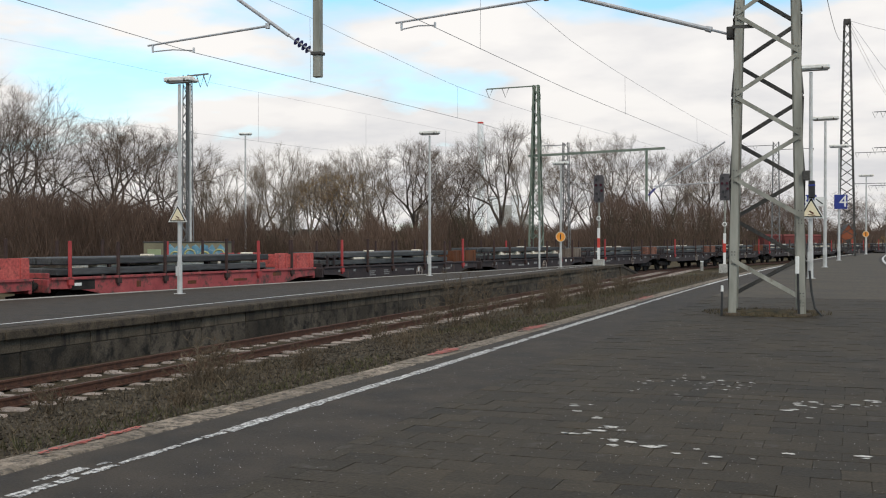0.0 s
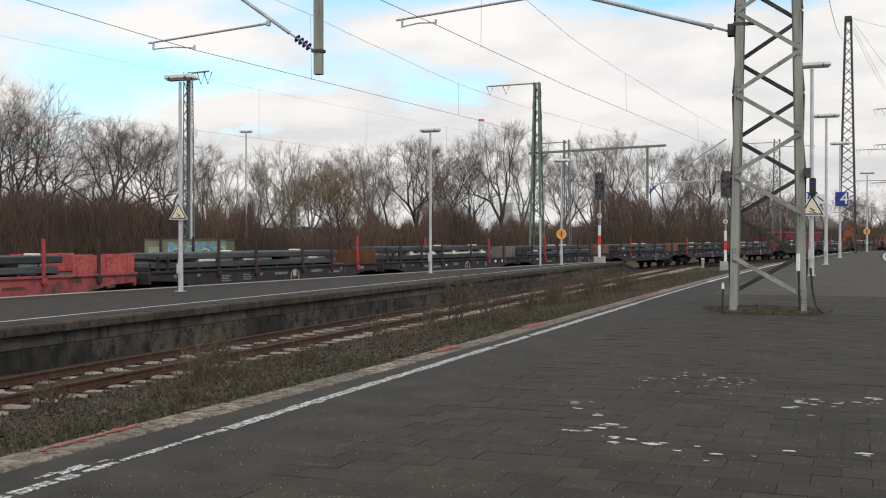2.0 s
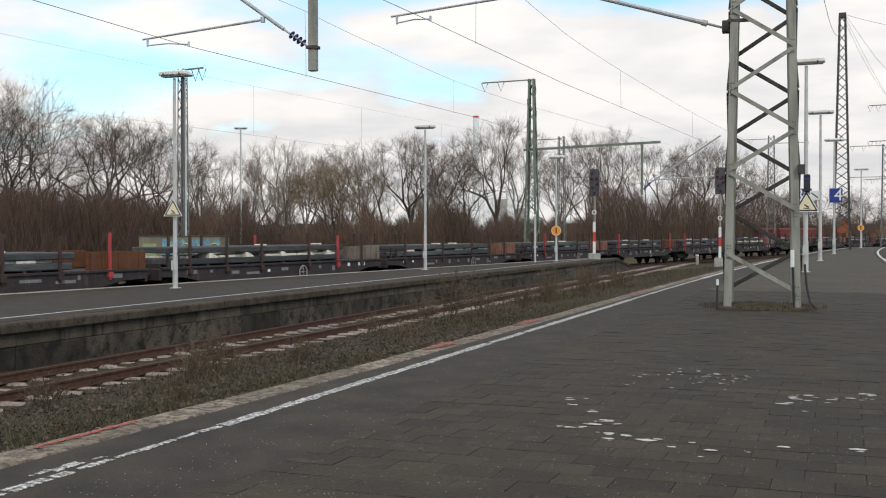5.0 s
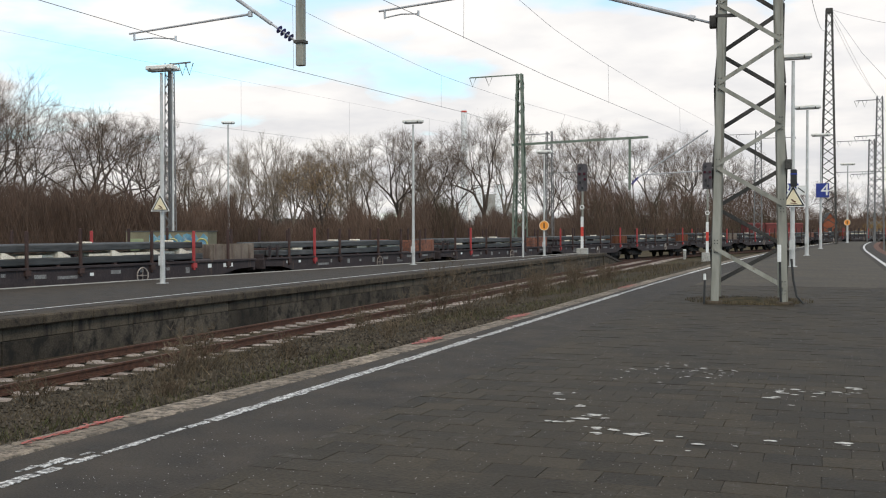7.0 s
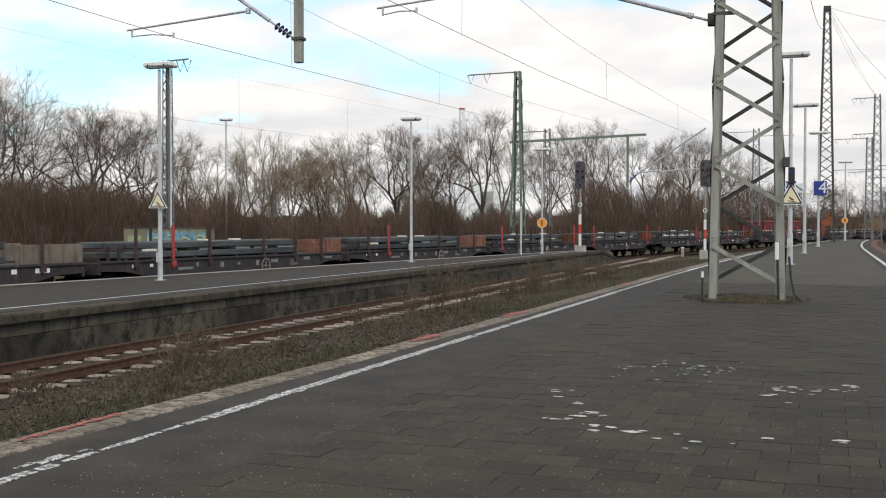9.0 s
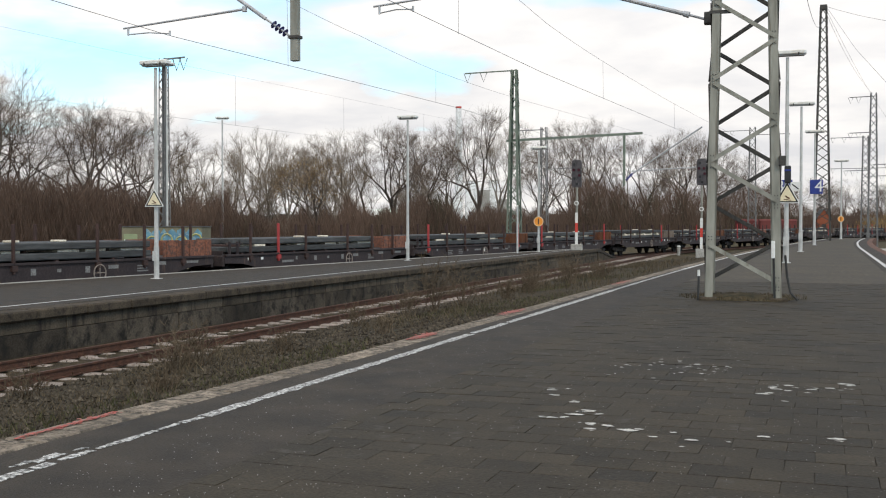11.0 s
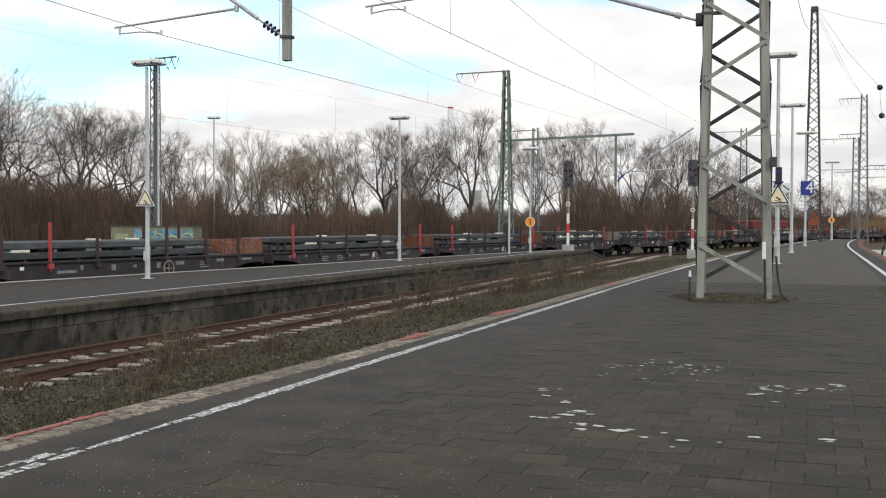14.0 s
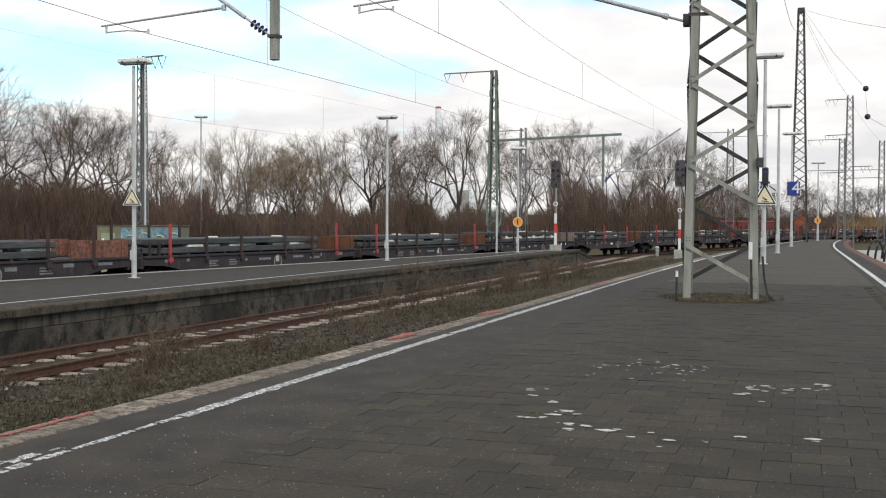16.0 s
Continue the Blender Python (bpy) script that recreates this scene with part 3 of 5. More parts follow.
        for i in range(nn):
            px, py = cx + rng.gauss(0, 0.055) * (i > 0), cy + rng.gauss(0, 0.07) * (i > 0)
            a = size * (1 if i == 0 else rng.uniform(0.3, 0.75))
            b = a * rng.uniform(0.42, 0.75)
            mb = MB()
            k = 13
            mb.v = [(px + a * math.cos(6.283 * j / k) * rng.uniform(0.6, 1.1), py + b * math.sin(6.283 * j / k) * rng.uniform(0.6, 1.1), 0.0036) for j in range(k)]
            mb.f = [tuple(range(k))]
            part("lime_fleck", mb, M["fleck"], pl, "pale lime fleck")
    for _ in range(46):
        px, py, a = rng.uniform(-1.75, -0.75), rng.gauss(9.45, 0.3), rng.uniform(0.008, 0.03)
        mb = MB()
        mb.v = [(px + a * math.cos(6.283 * j / 9) * rng.uniform(0.6, 1.1), py + 0.7 * a * math.sin(6.283 * j / 9) * rng.uniform(0.6, 1.1), 0.0036) for j in range(9)]
        mb.f = [tuple(range(9))]
        part("lime_fleck", mb, M["fleck"], pl, "pale lime fleck")
    # the paving slabs, those nearest the camera one by one
    shared = []
    for _ in range(6):
        mb = MB()
        mb.box(-0.1492, 0.1492, -0.1242, 0.1242, -0.05, 0.0, 0.003)
        for i, v in enumerate(mb.v):
            mb.v[i] = (v[0] + rng.uniform(-0.002, 0.002), v[1] + rng.uniform(-0.002, 0.002), v[2])
        shared.append(mb.mesh("slab", M["paver"]))
    rest = MB()
    row = 0
    y = 3.2
    while y < 24.0:
        x = -2.9 - (0.15 if row % 2 else 0.0)
        while x < 1.3:
            if x < -2.95:
                rest.box(0.003, 0.147, 0.003, 0.247, -0.05, 0.0, 0.0, Matrix.Translation((-2.9 + line_bend(y), y, 0)))
            elif x + 0.3 < 1.45:
                h = rng.uniform(-0.0025, 0.001)
                tx, ty = rng.uniform(-0.45, 0.45), rng.uniform(-0.4, 0.4)
                m = pose(x + 0.15 + line_bend(y), y + 0.125, h, tx, ty, rng.uniform(-0.5, 0.5))
                if 5.2 <= y < 9.7:
                    o = new("paving_slab", shared[rng.randrange(6)])
                    o.parent, o.matrix_basis = pl, m
                else:
                    rest.box(*((-0.1492, 0.1492, -0.1242, 0.1242) if y < 11 else (-0.1494, 0.1494, -0.1244, 0.1244)), -0.05, 0.0, 0.0, m)
            x += 0.3
        if x + 0.02 < 1.418:
            rest.box(x + 0.003 + line_bend(y), 1.418, y + 0.003, y + 0.247, -0.05, 0.0)
        y += 0.25
        row += 1
    grit = MB()
    for _ in range(3600):
        y = 4.2 + 12 * rng.random() ** 1.5
        x = rng.uniform(-3.6, 1.6)
        s = rng.uniform(0.0005, 0.0017)
        grit.box(x - s, x + s, y - s, y + s, 0.0, s * 1.4, 0.0, None)
    g = part("grit", grit, M["fleck"], pl, "scattered pale grit")
    g["kind"] = "stuff"
    ob = part("paving_slabs", rest, M["paver"], pl, "dark concrete paving slabs")
    ob["kind"] = "stuff"


def opp_far(y):
    return train_side(y) + 0.28


OPP_EDGE, OPP_END = -14.45, 71.6


def build_far_platform():
    pl = thing("platform_far", "opposite grey asphalt platform with stained concrete side wall", "platform", kind="structure")
    mb = MB()
    ys = span(-20, OPP_END, 2.5)
    strip(mb, lambda y: opp_far(y) + 0.3, lambda y: OPP_EDGE - 0.55, Z_OPP, ys, 1.0)
    part("surface", mb, M["asphalt"], pl)
    mb = MB()
    strip(mb, lambda y: opp_far(y), lambda y: opp_far(y) + 0.296, Z_OPP + 0.012, ys, 1.0)
    part("rear_kerb", mb, M["concrete"], pl, "pale kerb along the rear edge")
    mb = MB()
    strip(mb, lambda y: OPP_EDGE - 1.17 + 0.012 * noise.noise((0, y * 1.7, 0)), lambda y: OPP_EDGE - 1.12 + 0.012 * noise.noise((5, y * 1.7, 0)), Z_OPP + 0.004, ys, 0.003)
    part("edge_line", mb, M["line_opp"], pl, "thin white edge line")
    y = -10.0
    while y < OPP_END:
        mb = MB()
        mb.box(OPP_EDGE - 0.55, OPP_EDGE + rng.uniform(-0.01, 0.01), y + 0.008, y + 1.49, Z_OPP - 0.2, Z_OPP + rng.uniform(-0.006, 0.006), 0.03)
        part("coping_stone", mb, M["coping"], pl)
        y += 1.5
    mb = MB()
    mb.box(OPP_EDGE - 0.55, OPP_EDGE - 0.19, -10, OPP_END, -1.6, Z_OPP - 0.21)
    part("backing", mb, M["joint"], pl)
    y = -10.0
    while y < OPP_END - 0.2:
        # two courses of panels, the lower one in a darker colour
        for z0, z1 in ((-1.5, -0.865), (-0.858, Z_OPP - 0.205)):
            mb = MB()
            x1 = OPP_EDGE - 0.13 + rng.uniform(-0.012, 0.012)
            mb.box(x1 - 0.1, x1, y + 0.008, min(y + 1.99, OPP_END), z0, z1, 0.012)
            part("wall_panel", mb, M["panel" if z0 > -1 else "panel_lower"], pl)
        y += 2.0
    # sloping end: a tarred ramp over a tapering side wall
    x0, x1, far = opp_far(OPP_END), OPP_EDGE, OPP_END + 8.0
    m = Matrix.Rotation(radians(90), 4, "Z")
    part("end_ramp", MB().prism([(OPP_END, Z_OPP), (far, -1.36), (far, -1.5), (OPP_END, Z_OPP - 0.16)], -x1, -x0, m), M["asphalt"], pl)
    part("ramp_wall", MB().prism([(OPP_END, Z_OPP - 0.16), (far - 0.6, -1.45), (OPP_END, -1.5)], -x1 + 0.05, -x1 + 0.3, m), M["panel"], pl)


def build_track(name, mid, y0, y1, label, sleepers=True, near=0.0):
    tr = thing(name, label, "railway track", kind="structure")
    for side in (-1, 1):
        for nm, z0, z1, w, mt in (("rail_foot", -0.16, -0.14, 0.07, "rail"), ("rail_web", -0.14, -0.035, 0.012, "rail"), ("rail_head", -0.035, 0.0, 0.036, "rail")):
            mb = MB()
            strip(mb, lambda y: mid(y) + side * 0.753 - w, lambda y: mid(y) + side * 0.753 + w, Z_RAIL + z1, span(y0, y1, 2.0), z1 - z0)
            part(nm, mb, M[mt], tr)
    if sleepers:
        me = None
        y = y0
        k = 0
        while y < y1 and k < 300:
            if me is None:
                mb = MB()
                mb.box(-1.3, -0.45, -0.13, 0.13, -0.2, 0.0, 0.03)
                mb.box(0.45, 1.3, -0.13, 0.13, -0.2, 0.0, 0.03)
                mb.box(-0.5, 0.5, -0.11, 0.11, -0.2, -0.03, 0.02)
                me = mb.mesh("sleeper", M["sleeper"])
            o = new("sleeper", me)
            o.parent = tr
            o.matrix_basis = pose(mid(y) + rng.uniform(-0.03, 0.03), y, Z_RAIL - 0.148 + rng.uniform(-0.02, 0.012), 0, 0, -math.degrees(math.atan(mid(y + 0.5) - mid(y - 0.5))) + rng.uniform(-1.0, 1.0))
            y += 0.63
            k += 1
    return tr


# ---------------------------------------------------------------- platform furniture
def build_lamp(name, x, y, z, h, label, group, head_len=1.0, head_turn=0.0, r=0.06, double=False):
    t = thing(name, label, "street lamp", pose(x, y, z), group)
    mb = MB()
    mb.tube((0, 0, 0), (0, 0, 1.0), r * 1.35, r * 1.3, 12).tube((0, 0, 1.0), (0, 0, h - 0.1), r * 1.1, r * 0.75, 12)
    part("pole", mb, M["galv"], t, smooth=False)
    mb = MB()
    mb.box(-r * 2.2, r * 2.2, -r * 2.2, r * 2.2, 0, 0.02, 0.006)
    part("base_plate", mb, M["galv"], t)
    mb = MB()
    mb.box(-0.09, 0.04, -0.012, 0.012, 0.55, 0.85, 0.004, Matrix.Translation((0, -r * 1.3, 0)))
    part("hatch", mb, M["galv"], t)
    m = Matrix.Rotation(radians(head_turn), 4, "Z")
    mb = MB()
    mb.box(-head_len / 2, head_len / 2, -0.17, 0.17, h - 0.02, h + 0.12, 0.03, m)
    hd = part("lamp_head", mb, M["lamp_white"], t, "pale boxy lamp head")
    mb = MB()
    mb.box(-head_len / 2 + 0.06, head_len / 2 - 0.06, -0.13, 0.13, h - 0.06, h - 0.032, 0.01, m)
    part("diffuser", mb, M["lamp_dark"], hd)
    for s in (-1, 1):
        mb = MB().box(s * head_len * 0.3 - 0.02, s * head_len * 0.3 + 0.02, -0.19, -0.17, h - 0.05, h + 0.04, 0, m)
        part("clip", mb, M["mast_dark"], hd)
    return t


def build_warning(x, y, z, size, turn, r, dark=False):
    """A triangular warning sign clamped to a pole."""
    t = thing("warning_sign", "triangular yellow and white warning sign with black rim on the pole", "sign", pose(x, y, z, 0, 0, turn), "warning signs")

    def tri(s, c=0.0):
        h = s * 0.866
        return [(-s / 2, -h / 3), (s / 2, -h / 3), (s * 0.02, 2 * h / 3), (-s * 0.02, 2 * h / 3)]
    mb = MB().prism(tri(size), -0.012, 0.0)
    part("plate", mb, M["white"], t)
    mb = MB().prism(tri(size * 0.88), -0.017, -0.0125)
    part("rim", mb, M["black"], t)
    mb = MB().prism(tri(size * 0.7), -0.022, -0.0175)
    part("face", mb, M["yellow"], t)
    # a small falling pictogram as plain bars
    mb = MB()
    s = size
    mb.bar((-0.12 * s, -0.026, -0.13 * s), (0.16 * s, -0.026, -0.17 * s), 0.006, 0.03 * s)
    mb.bar((-0.02 * s, -0.026, -0.04 * s), (0.1 * s, -0.026, -0.1 * s), 0.006, 0.06 * s)
    mb.bar((-0.08 * s, -0.026, 0.0), (0.0, -0.026, -0.02 * s), 0.006, 0.05 * s)
    part("pictogram", mb, M["w_rust"], t)
    mb = MB()
    mb.box(-0.03, 0.03, 0.0, 0.1 + r, -0.04, 0.04, 0.006)
    part("clamp", mb, M["galv"], t)
    return t


def lattice(t, w0, w1, h, legs, panels, mat_leg, mat_front, mat_back, d0=None, d1=None, leg_t=0.014, brace=0.07, z_first=0.0, gone=()):
    """A four-legged lattice mast: angle-iron legs, zigzag bracing on all faces."""
    d0, d1 = d0 or w0, d1 or w1

    def corner(sx, sy, z):
        k = z / h
        return Vector((sx * (w0 + (w1 - w0) * k) / 2, sy * (d0 + (d1 - d0) * k) / 2, z))
    for sx in (-1, 1):
        for sy in (-1, 1):
            mb = MB()
            p, q = corner(sx, sy, 0), corner(sx, sy, h)
            mb.bar(p + Vector((-sx * legs / 2, 0, 0)), q + Vector((-sx * legs / 2, 0, 0)), legs, leg_t, (0, 1, 0))
            mb.bar(p + Vector((0, -sy * (legs / 2 + leg_t), 0)), q + Vector((0, -sy * (legs / 2 + leg_t), 0)), legs, leg_t, (1, 0, 0))
            part("leg", mb, mat_leg, t)
    zs = [z_first + (h - z_first) * i / panels for i in range(panels + 1)]
    for face in range(4):
        for i in range(panels):
            if face == 0 and i in gone:
                continue
            a = i % 2
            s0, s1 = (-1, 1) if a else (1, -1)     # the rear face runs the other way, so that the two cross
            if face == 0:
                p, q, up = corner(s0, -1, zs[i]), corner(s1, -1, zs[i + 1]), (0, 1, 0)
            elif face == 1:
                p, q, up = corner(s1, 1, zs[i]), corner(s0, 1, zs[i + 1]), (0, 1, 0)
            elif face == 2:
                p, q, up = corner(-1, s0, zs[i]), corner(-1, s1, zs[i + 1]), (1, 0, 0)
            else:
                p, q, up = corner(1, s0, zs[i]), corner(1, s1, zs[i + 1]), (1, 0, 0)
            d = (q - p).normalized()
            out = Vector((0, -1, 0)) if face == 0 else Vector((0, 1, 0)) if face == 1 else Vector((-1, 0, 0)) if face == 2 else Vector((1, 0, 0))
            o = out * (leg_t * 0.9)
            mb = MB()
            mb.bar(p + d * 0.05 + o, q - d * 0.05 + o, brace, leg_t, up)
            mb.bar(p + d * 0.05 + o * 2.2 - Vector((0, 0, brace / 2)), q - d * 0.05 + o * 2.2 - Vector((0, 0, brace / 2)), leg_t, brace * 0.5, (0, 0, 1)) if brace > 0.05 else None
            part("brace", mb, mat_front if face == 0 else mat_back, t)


def arm_set(t, post, lo, hi, reg0, reg1, clamp, ribs=True):
    """A cantilever: diagonal tube with insulator, registration tube, steady arm. Points in the thing's space."""
    post, lo, hi, reg0, reg1, clamp = (Vector(p) for p in (post, lo, hi, reg0, reg1, clamp))
    mb = MB().tube(lo, hi, 0.038, 0.038, 10)
    part("diagonal_tube", mb, M["tube"], t, "pale galvanised tube")
    d = (lo - post)
    L = d.length
    mb = MB().tube(post, lo, 0.022, 0.022, 8)
    part("insulator_rod", mb, M["tube"], t)
    u = d.normalized()
    mb = MB()
    if ribs:
        for i in range(4):
            c = post + u * (L * (0.3 + 0.14 * i))
            mb.tube(c - u * 0.012, c + u * 0.012, 0.085, 0.05, 12)
        part("insulator", mb, M["insul"], t, "dark blue ribbed insulator")
    else:
        part("end_fitting", MB().tube(lo - u * 0.06, lo + u * 0.04, 0.055, 0.05, 10), M["tube"], t)
    mb = MB().tube(reg0, reg1, 0.026, 0.02, 8)
    mb.tube(reg0 + Vector((0, 0, -0.05)), reg0 + Vector((0, 0, 0.05)), 0.05, 0.05, 8)
    part("registration_tube", mb, M["tube"], t)
    drop = reg1 + (reg0 - reg1).normalized() * 0.12
    mb = MB().tube(drop, drop + Vector((0, 0, -0.16)), 0.025, 0.02, 8)
    e = drop + Vector((0, 0, -0.14))
    mb.path([e, e + (clamp - e) * 0.5 + Vector((0, 0, 0.03)), clamp], 0.013, 6)
    mb.tube(clamp + Vector((0, 0, -0.04)), clamp + Vector((0, 0, 0.06)), 0.022, 0.022, 6)
    part("steady_arm", mb, M["tube"], t)


def build_big_mast():
    bx, by = -1.335, 18.8
    t = thing("lattice_mast", "weathered grey-green lattice mast standing in the platform paving", "mast", pose(bx, by, 0, 0, 0, 4))
    inv = Matrix.Rotation(radians(-4), 4, "Z")
    # rear and side braces: same paint, their shade put into a darker colour
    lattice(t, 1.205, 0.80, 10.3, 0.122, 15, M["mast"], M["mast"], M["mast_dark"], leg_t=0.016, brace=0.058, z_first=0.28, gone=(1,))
    # bolts where the braces meet the legs
    bolt = MB().tube((0, -0.012, 0), (0, 0, 0), 0.01, 0.01, 6).mesh("bolt", M["mast_dark"])
    for i in range(0, 13):
        z = 0.28 + 0.668 * i
        hw = (1.205 - 0.405 * z / 10.3) / 2
        s = -1 if i % 2 else 1
        for dz in (-0.1, -0.05, 0.05, 0.1):
            for dx in (0.035, 0.08):
                o = new("bolt", bolt)
                o.parent, o.location = t, (s * (hw - dx), -hw - 0.008, z + dz)
    for s in (-1, 1):
        for d in (-1, 1):
            mb = MB().box(s * 0.56 - 0.14, s * 0.56 + 0.14, d * 0.56 - 0.14, d * 0.56 + 0.14, -0.03, 0.05, 0.02)
            part("foot", mb, M["coping"], t)
    # arm over the former track
    yy = 18.75

    def spot(x, z):
        return inv @ Vector((x - bx, yy - by, z))
    arm_set(t, spot(-1.93, 4.72), spot(-2.3, 4.84), spot(-5.55, 5.86), spot(-5.15, 5.6), spot(-8.1, 5.36), spot(-7.3, 5.26), ribs=False)
    mb = MB().box(-0.66, -0.47, -0.12, 0.06, 4.64, 4.84, 0.01)
    mb.box(-0.56, -0.2, -0.52, -0.48, 4.72, 4.78, 0.006)
    part("arm_bracket", mb, M["mast_dark"], t)
    # boom above, with the hanging post for the next track
    mb = MB()
    mb.bar(spot(bx - 0.3, 8.1), spot(-9.98, 8.1), 0.2, 0.26)
    mb.bar(spot(bx - 0.3, 9.6), spot(-7.38, 8.2), 0.06, 0.06)
    part("boom", mb, M["mast"], t)
    mb = MB().box(-8.5, -8.34, -0.12, 0.02, 4.42, 8.05, 0.012, inv)
    hp = part("hanging_post", mb, M["mast"], t, "grey-green steel post hanging from the boom")
    mb = MB().box(-8.53, -8.31, -0.15, 0.05, 4.85, 4.91, 0.006, inv)
    part("collar", mb, M["mast_dark"], hp)
    arm_set(t, spot(-9.8, 4.86), spot(-10.4, 5.28), spot(-12.0, 6.4), spot(-10.87, 5.5), spot(-13.72, 5.29), spot(-12.6, 5.12))
    # small box and cables at a leg
    mb = MB().box(0.55, 0.66, -0.66, -0.56, 2.2, 2.36, 0.01)
    part("junction_box", mb, M["mast_dark"], t)
    mb = MB().path([(0.66, -0.6, 0.75), (0.69, -0.62, 0.4), (0.74, -0.66, 0.15), (0.85, -0.7, 0.03)], 0.02, 6)
    part("earth_cable", mb, M["cable"], t)
    mb = MB().path([(-0.7, -0.68, 0.4), (-0.71, -0.69, 0.0)], 0.02, 6)
    part("earth_cable", mb, M["cable"], t)
    part("cable_sleeve", MB().tube((-0.7, -0.68, 0.4), (-0.7, -0.68, 0.5), 0.024, 0.02, 8), M["white"], t, "white plastic sleeve")
    mb = MB().box(0.44, 0.5, -0.66, -0.62, 0.7, 0.98, 0.006)
    part("marker_plate", mb, M["white"], t, "small white marker plate")
    part("earth_cable", MB().path([(0.48, -0.64, 0.7), (0.49, -0.65, 0.3), (0.5, -0.66, 0.0)], 0.02, 6), M["cable"], t)
    # moss and rubble round the feet
    mb = MB()
    n = 40
    for i in range(n):
        a = 6.283 * i / n
        r = 0.8 + 0.3 * noise.noise((math.cos(a) * 2, math.sin(a) * 2, 4)) + 0.12 * noise.noise((math.cos(a) * 7, math.sin(a) * 7, 4))
        mb.v.append((bx + r * math.cos(a) * 1.05, by + r * math.sin(a), 0.004))
    mb.v.append((bx, by, 0.09))
    mb.f = [(i, (i + 1) % n, n) for i in range(n)]
    whole("moss_patch", mb, M["moss"], "mossy dirt gathered round the mast feet", "moss", kind="stuff")
    mb = MB()
    for _ in range(1500):
        a, r = rng.uniform(0, 6.283), 1.05 * math.sqrt(rng.random())
        x, y = bx + r * math.cos(a), by + r * math.sin(a)
        h, w = rng.uniform(0.015, 0.05), 0.006
        q = rng.uniform(0, 6.283)
        dx, dy = math.cos(q), math.sin(q)
        mb.add([(x - w * dx, y - w * dy, 0.02), (x + w * dx, y + w * dy, 0.02), (x + dy * h * 0.4, y - dx * h * 0.4, 0.03 + h)], [(0, 1, 2)])
    whole("grass_tufts", mb, M["weed"], "dry grass tufts round the mast feet", "grass", kind="stuff")


def build_plain_mast(name, x, y, z, w0, w1, h, panels, label, material, legs=0.09, brace=0.05, arms=(), turn=0.0, top_box=False):
    t = thing(name, label, "mast", pose(x, y, z, 0, 0, turn), "lattice masts")
    lattice(t, w0, w1, h, legs, panels, material, material, material, leg_t=0.02, brace=brace)
    for a, b, zz in arms:
        mb = MB().bar((a, 0, zz), (b, 0, zz + 0.05), 0.08, 0.08)
        ar = part("arm", mb, material, t)
        far = a if abs(a) > abs(b) else b
        for k in (0.95, 0.62):
            p = Vector((far * k, 0, zz))
            part("insulator", MB().path([p + Vector((-0.25, 0, 0)), p + Vector((0, 0, -0.65)), p + Vector((0.25, 0, 0))], 0.03, 6), M["mast_far"], ar)
    if top_box:
        mb = MB().box(-w1 / 2 - 0.03, w1 / 2 + 0.03, -w1 / 2 - 0.03, w1 / 2 + 0.03, h - 0.35, h + 0.02, 0.02)
        part("cap", mb, material, t)
    return t


def build_signal(x, y, z, h, label, turn=0.0, base=0.4):
    t = thing("light_signal", label, "railway signal", pose(x, y, z, 0, 0, turn), "light signals")
    mb = MB().tube((0, 0, base), (0, 0, h - 1.0), 0.07, 0.06, 10)
    part("post", mb, M["mast"], t)
    for i, (z0, z1, mt) in enumerate(((base, base + 0.75, "white"), (base + 0.75, base + 1.35, "red_sig"), (base + 1.35, base + 2.0, "white"))):
        mb = MB().box(-0.09, 0.09, -0.1, -0.075, z0, z1, 0.008)
        part("mast_board", mb, M[mt], t, "red and white mast board")
    mb = MB().prism([(-0.26, 0), (0.26, 0), (0.32, 0.12), (0.32, 1.62), (0.24, 1.74), (-0.24, 1.74), (-0.32, 1.62), (-0.32, 0.12)], -0.06, 0.02, Matrix.Translation((0, 0, h - 1.74)))
    sc = part("screen", mb, M["sig_grey"], t, "dark signal screen")
    for lx, lz, mt in ((-0.12, 1.45, "black"), (0.16, 1.1, "lens_red"), (-0.16, 1.1, "lens_red"), (-0.1, 0.55, "black"), (0.05, 0.2, "black"), (0.2, 0.75, "lens_red")):
        mb = MB().tube((lx, -0.2, h - 1.74 + lz), (lx, -0.061, h - 1.74 + lz), 0.09, 0.08, 12)
        part("lamp_hood", mb, M[mt], sc)
    mb = MB().box(-0.35, 0.35, -0.22, 0.22, 0.0, base, 0.03)
    part("base_block", mb, M["concrete"], t, "pale concrete base")
    mb = MB().ring((0.0, -0.1, base + 2.6), 0.12, 0.03, 14, 6, "y")
    part("ring_sign", mb, M["white"], t)
    return t


def digit(ch, size, m, parent, material):
    cu = bpy.data.curves.new("digit", "FONT")
    cu.body, cu.size, cu.extrude, cu.align_x, cu.align_y = ch, size, 0.004, "CENTER", "CENTER"
    ob = new("digit", cu)
    ob.data.materials.append(material)
    ob.parent, ob.matrix_basis = parent, m
    return ob


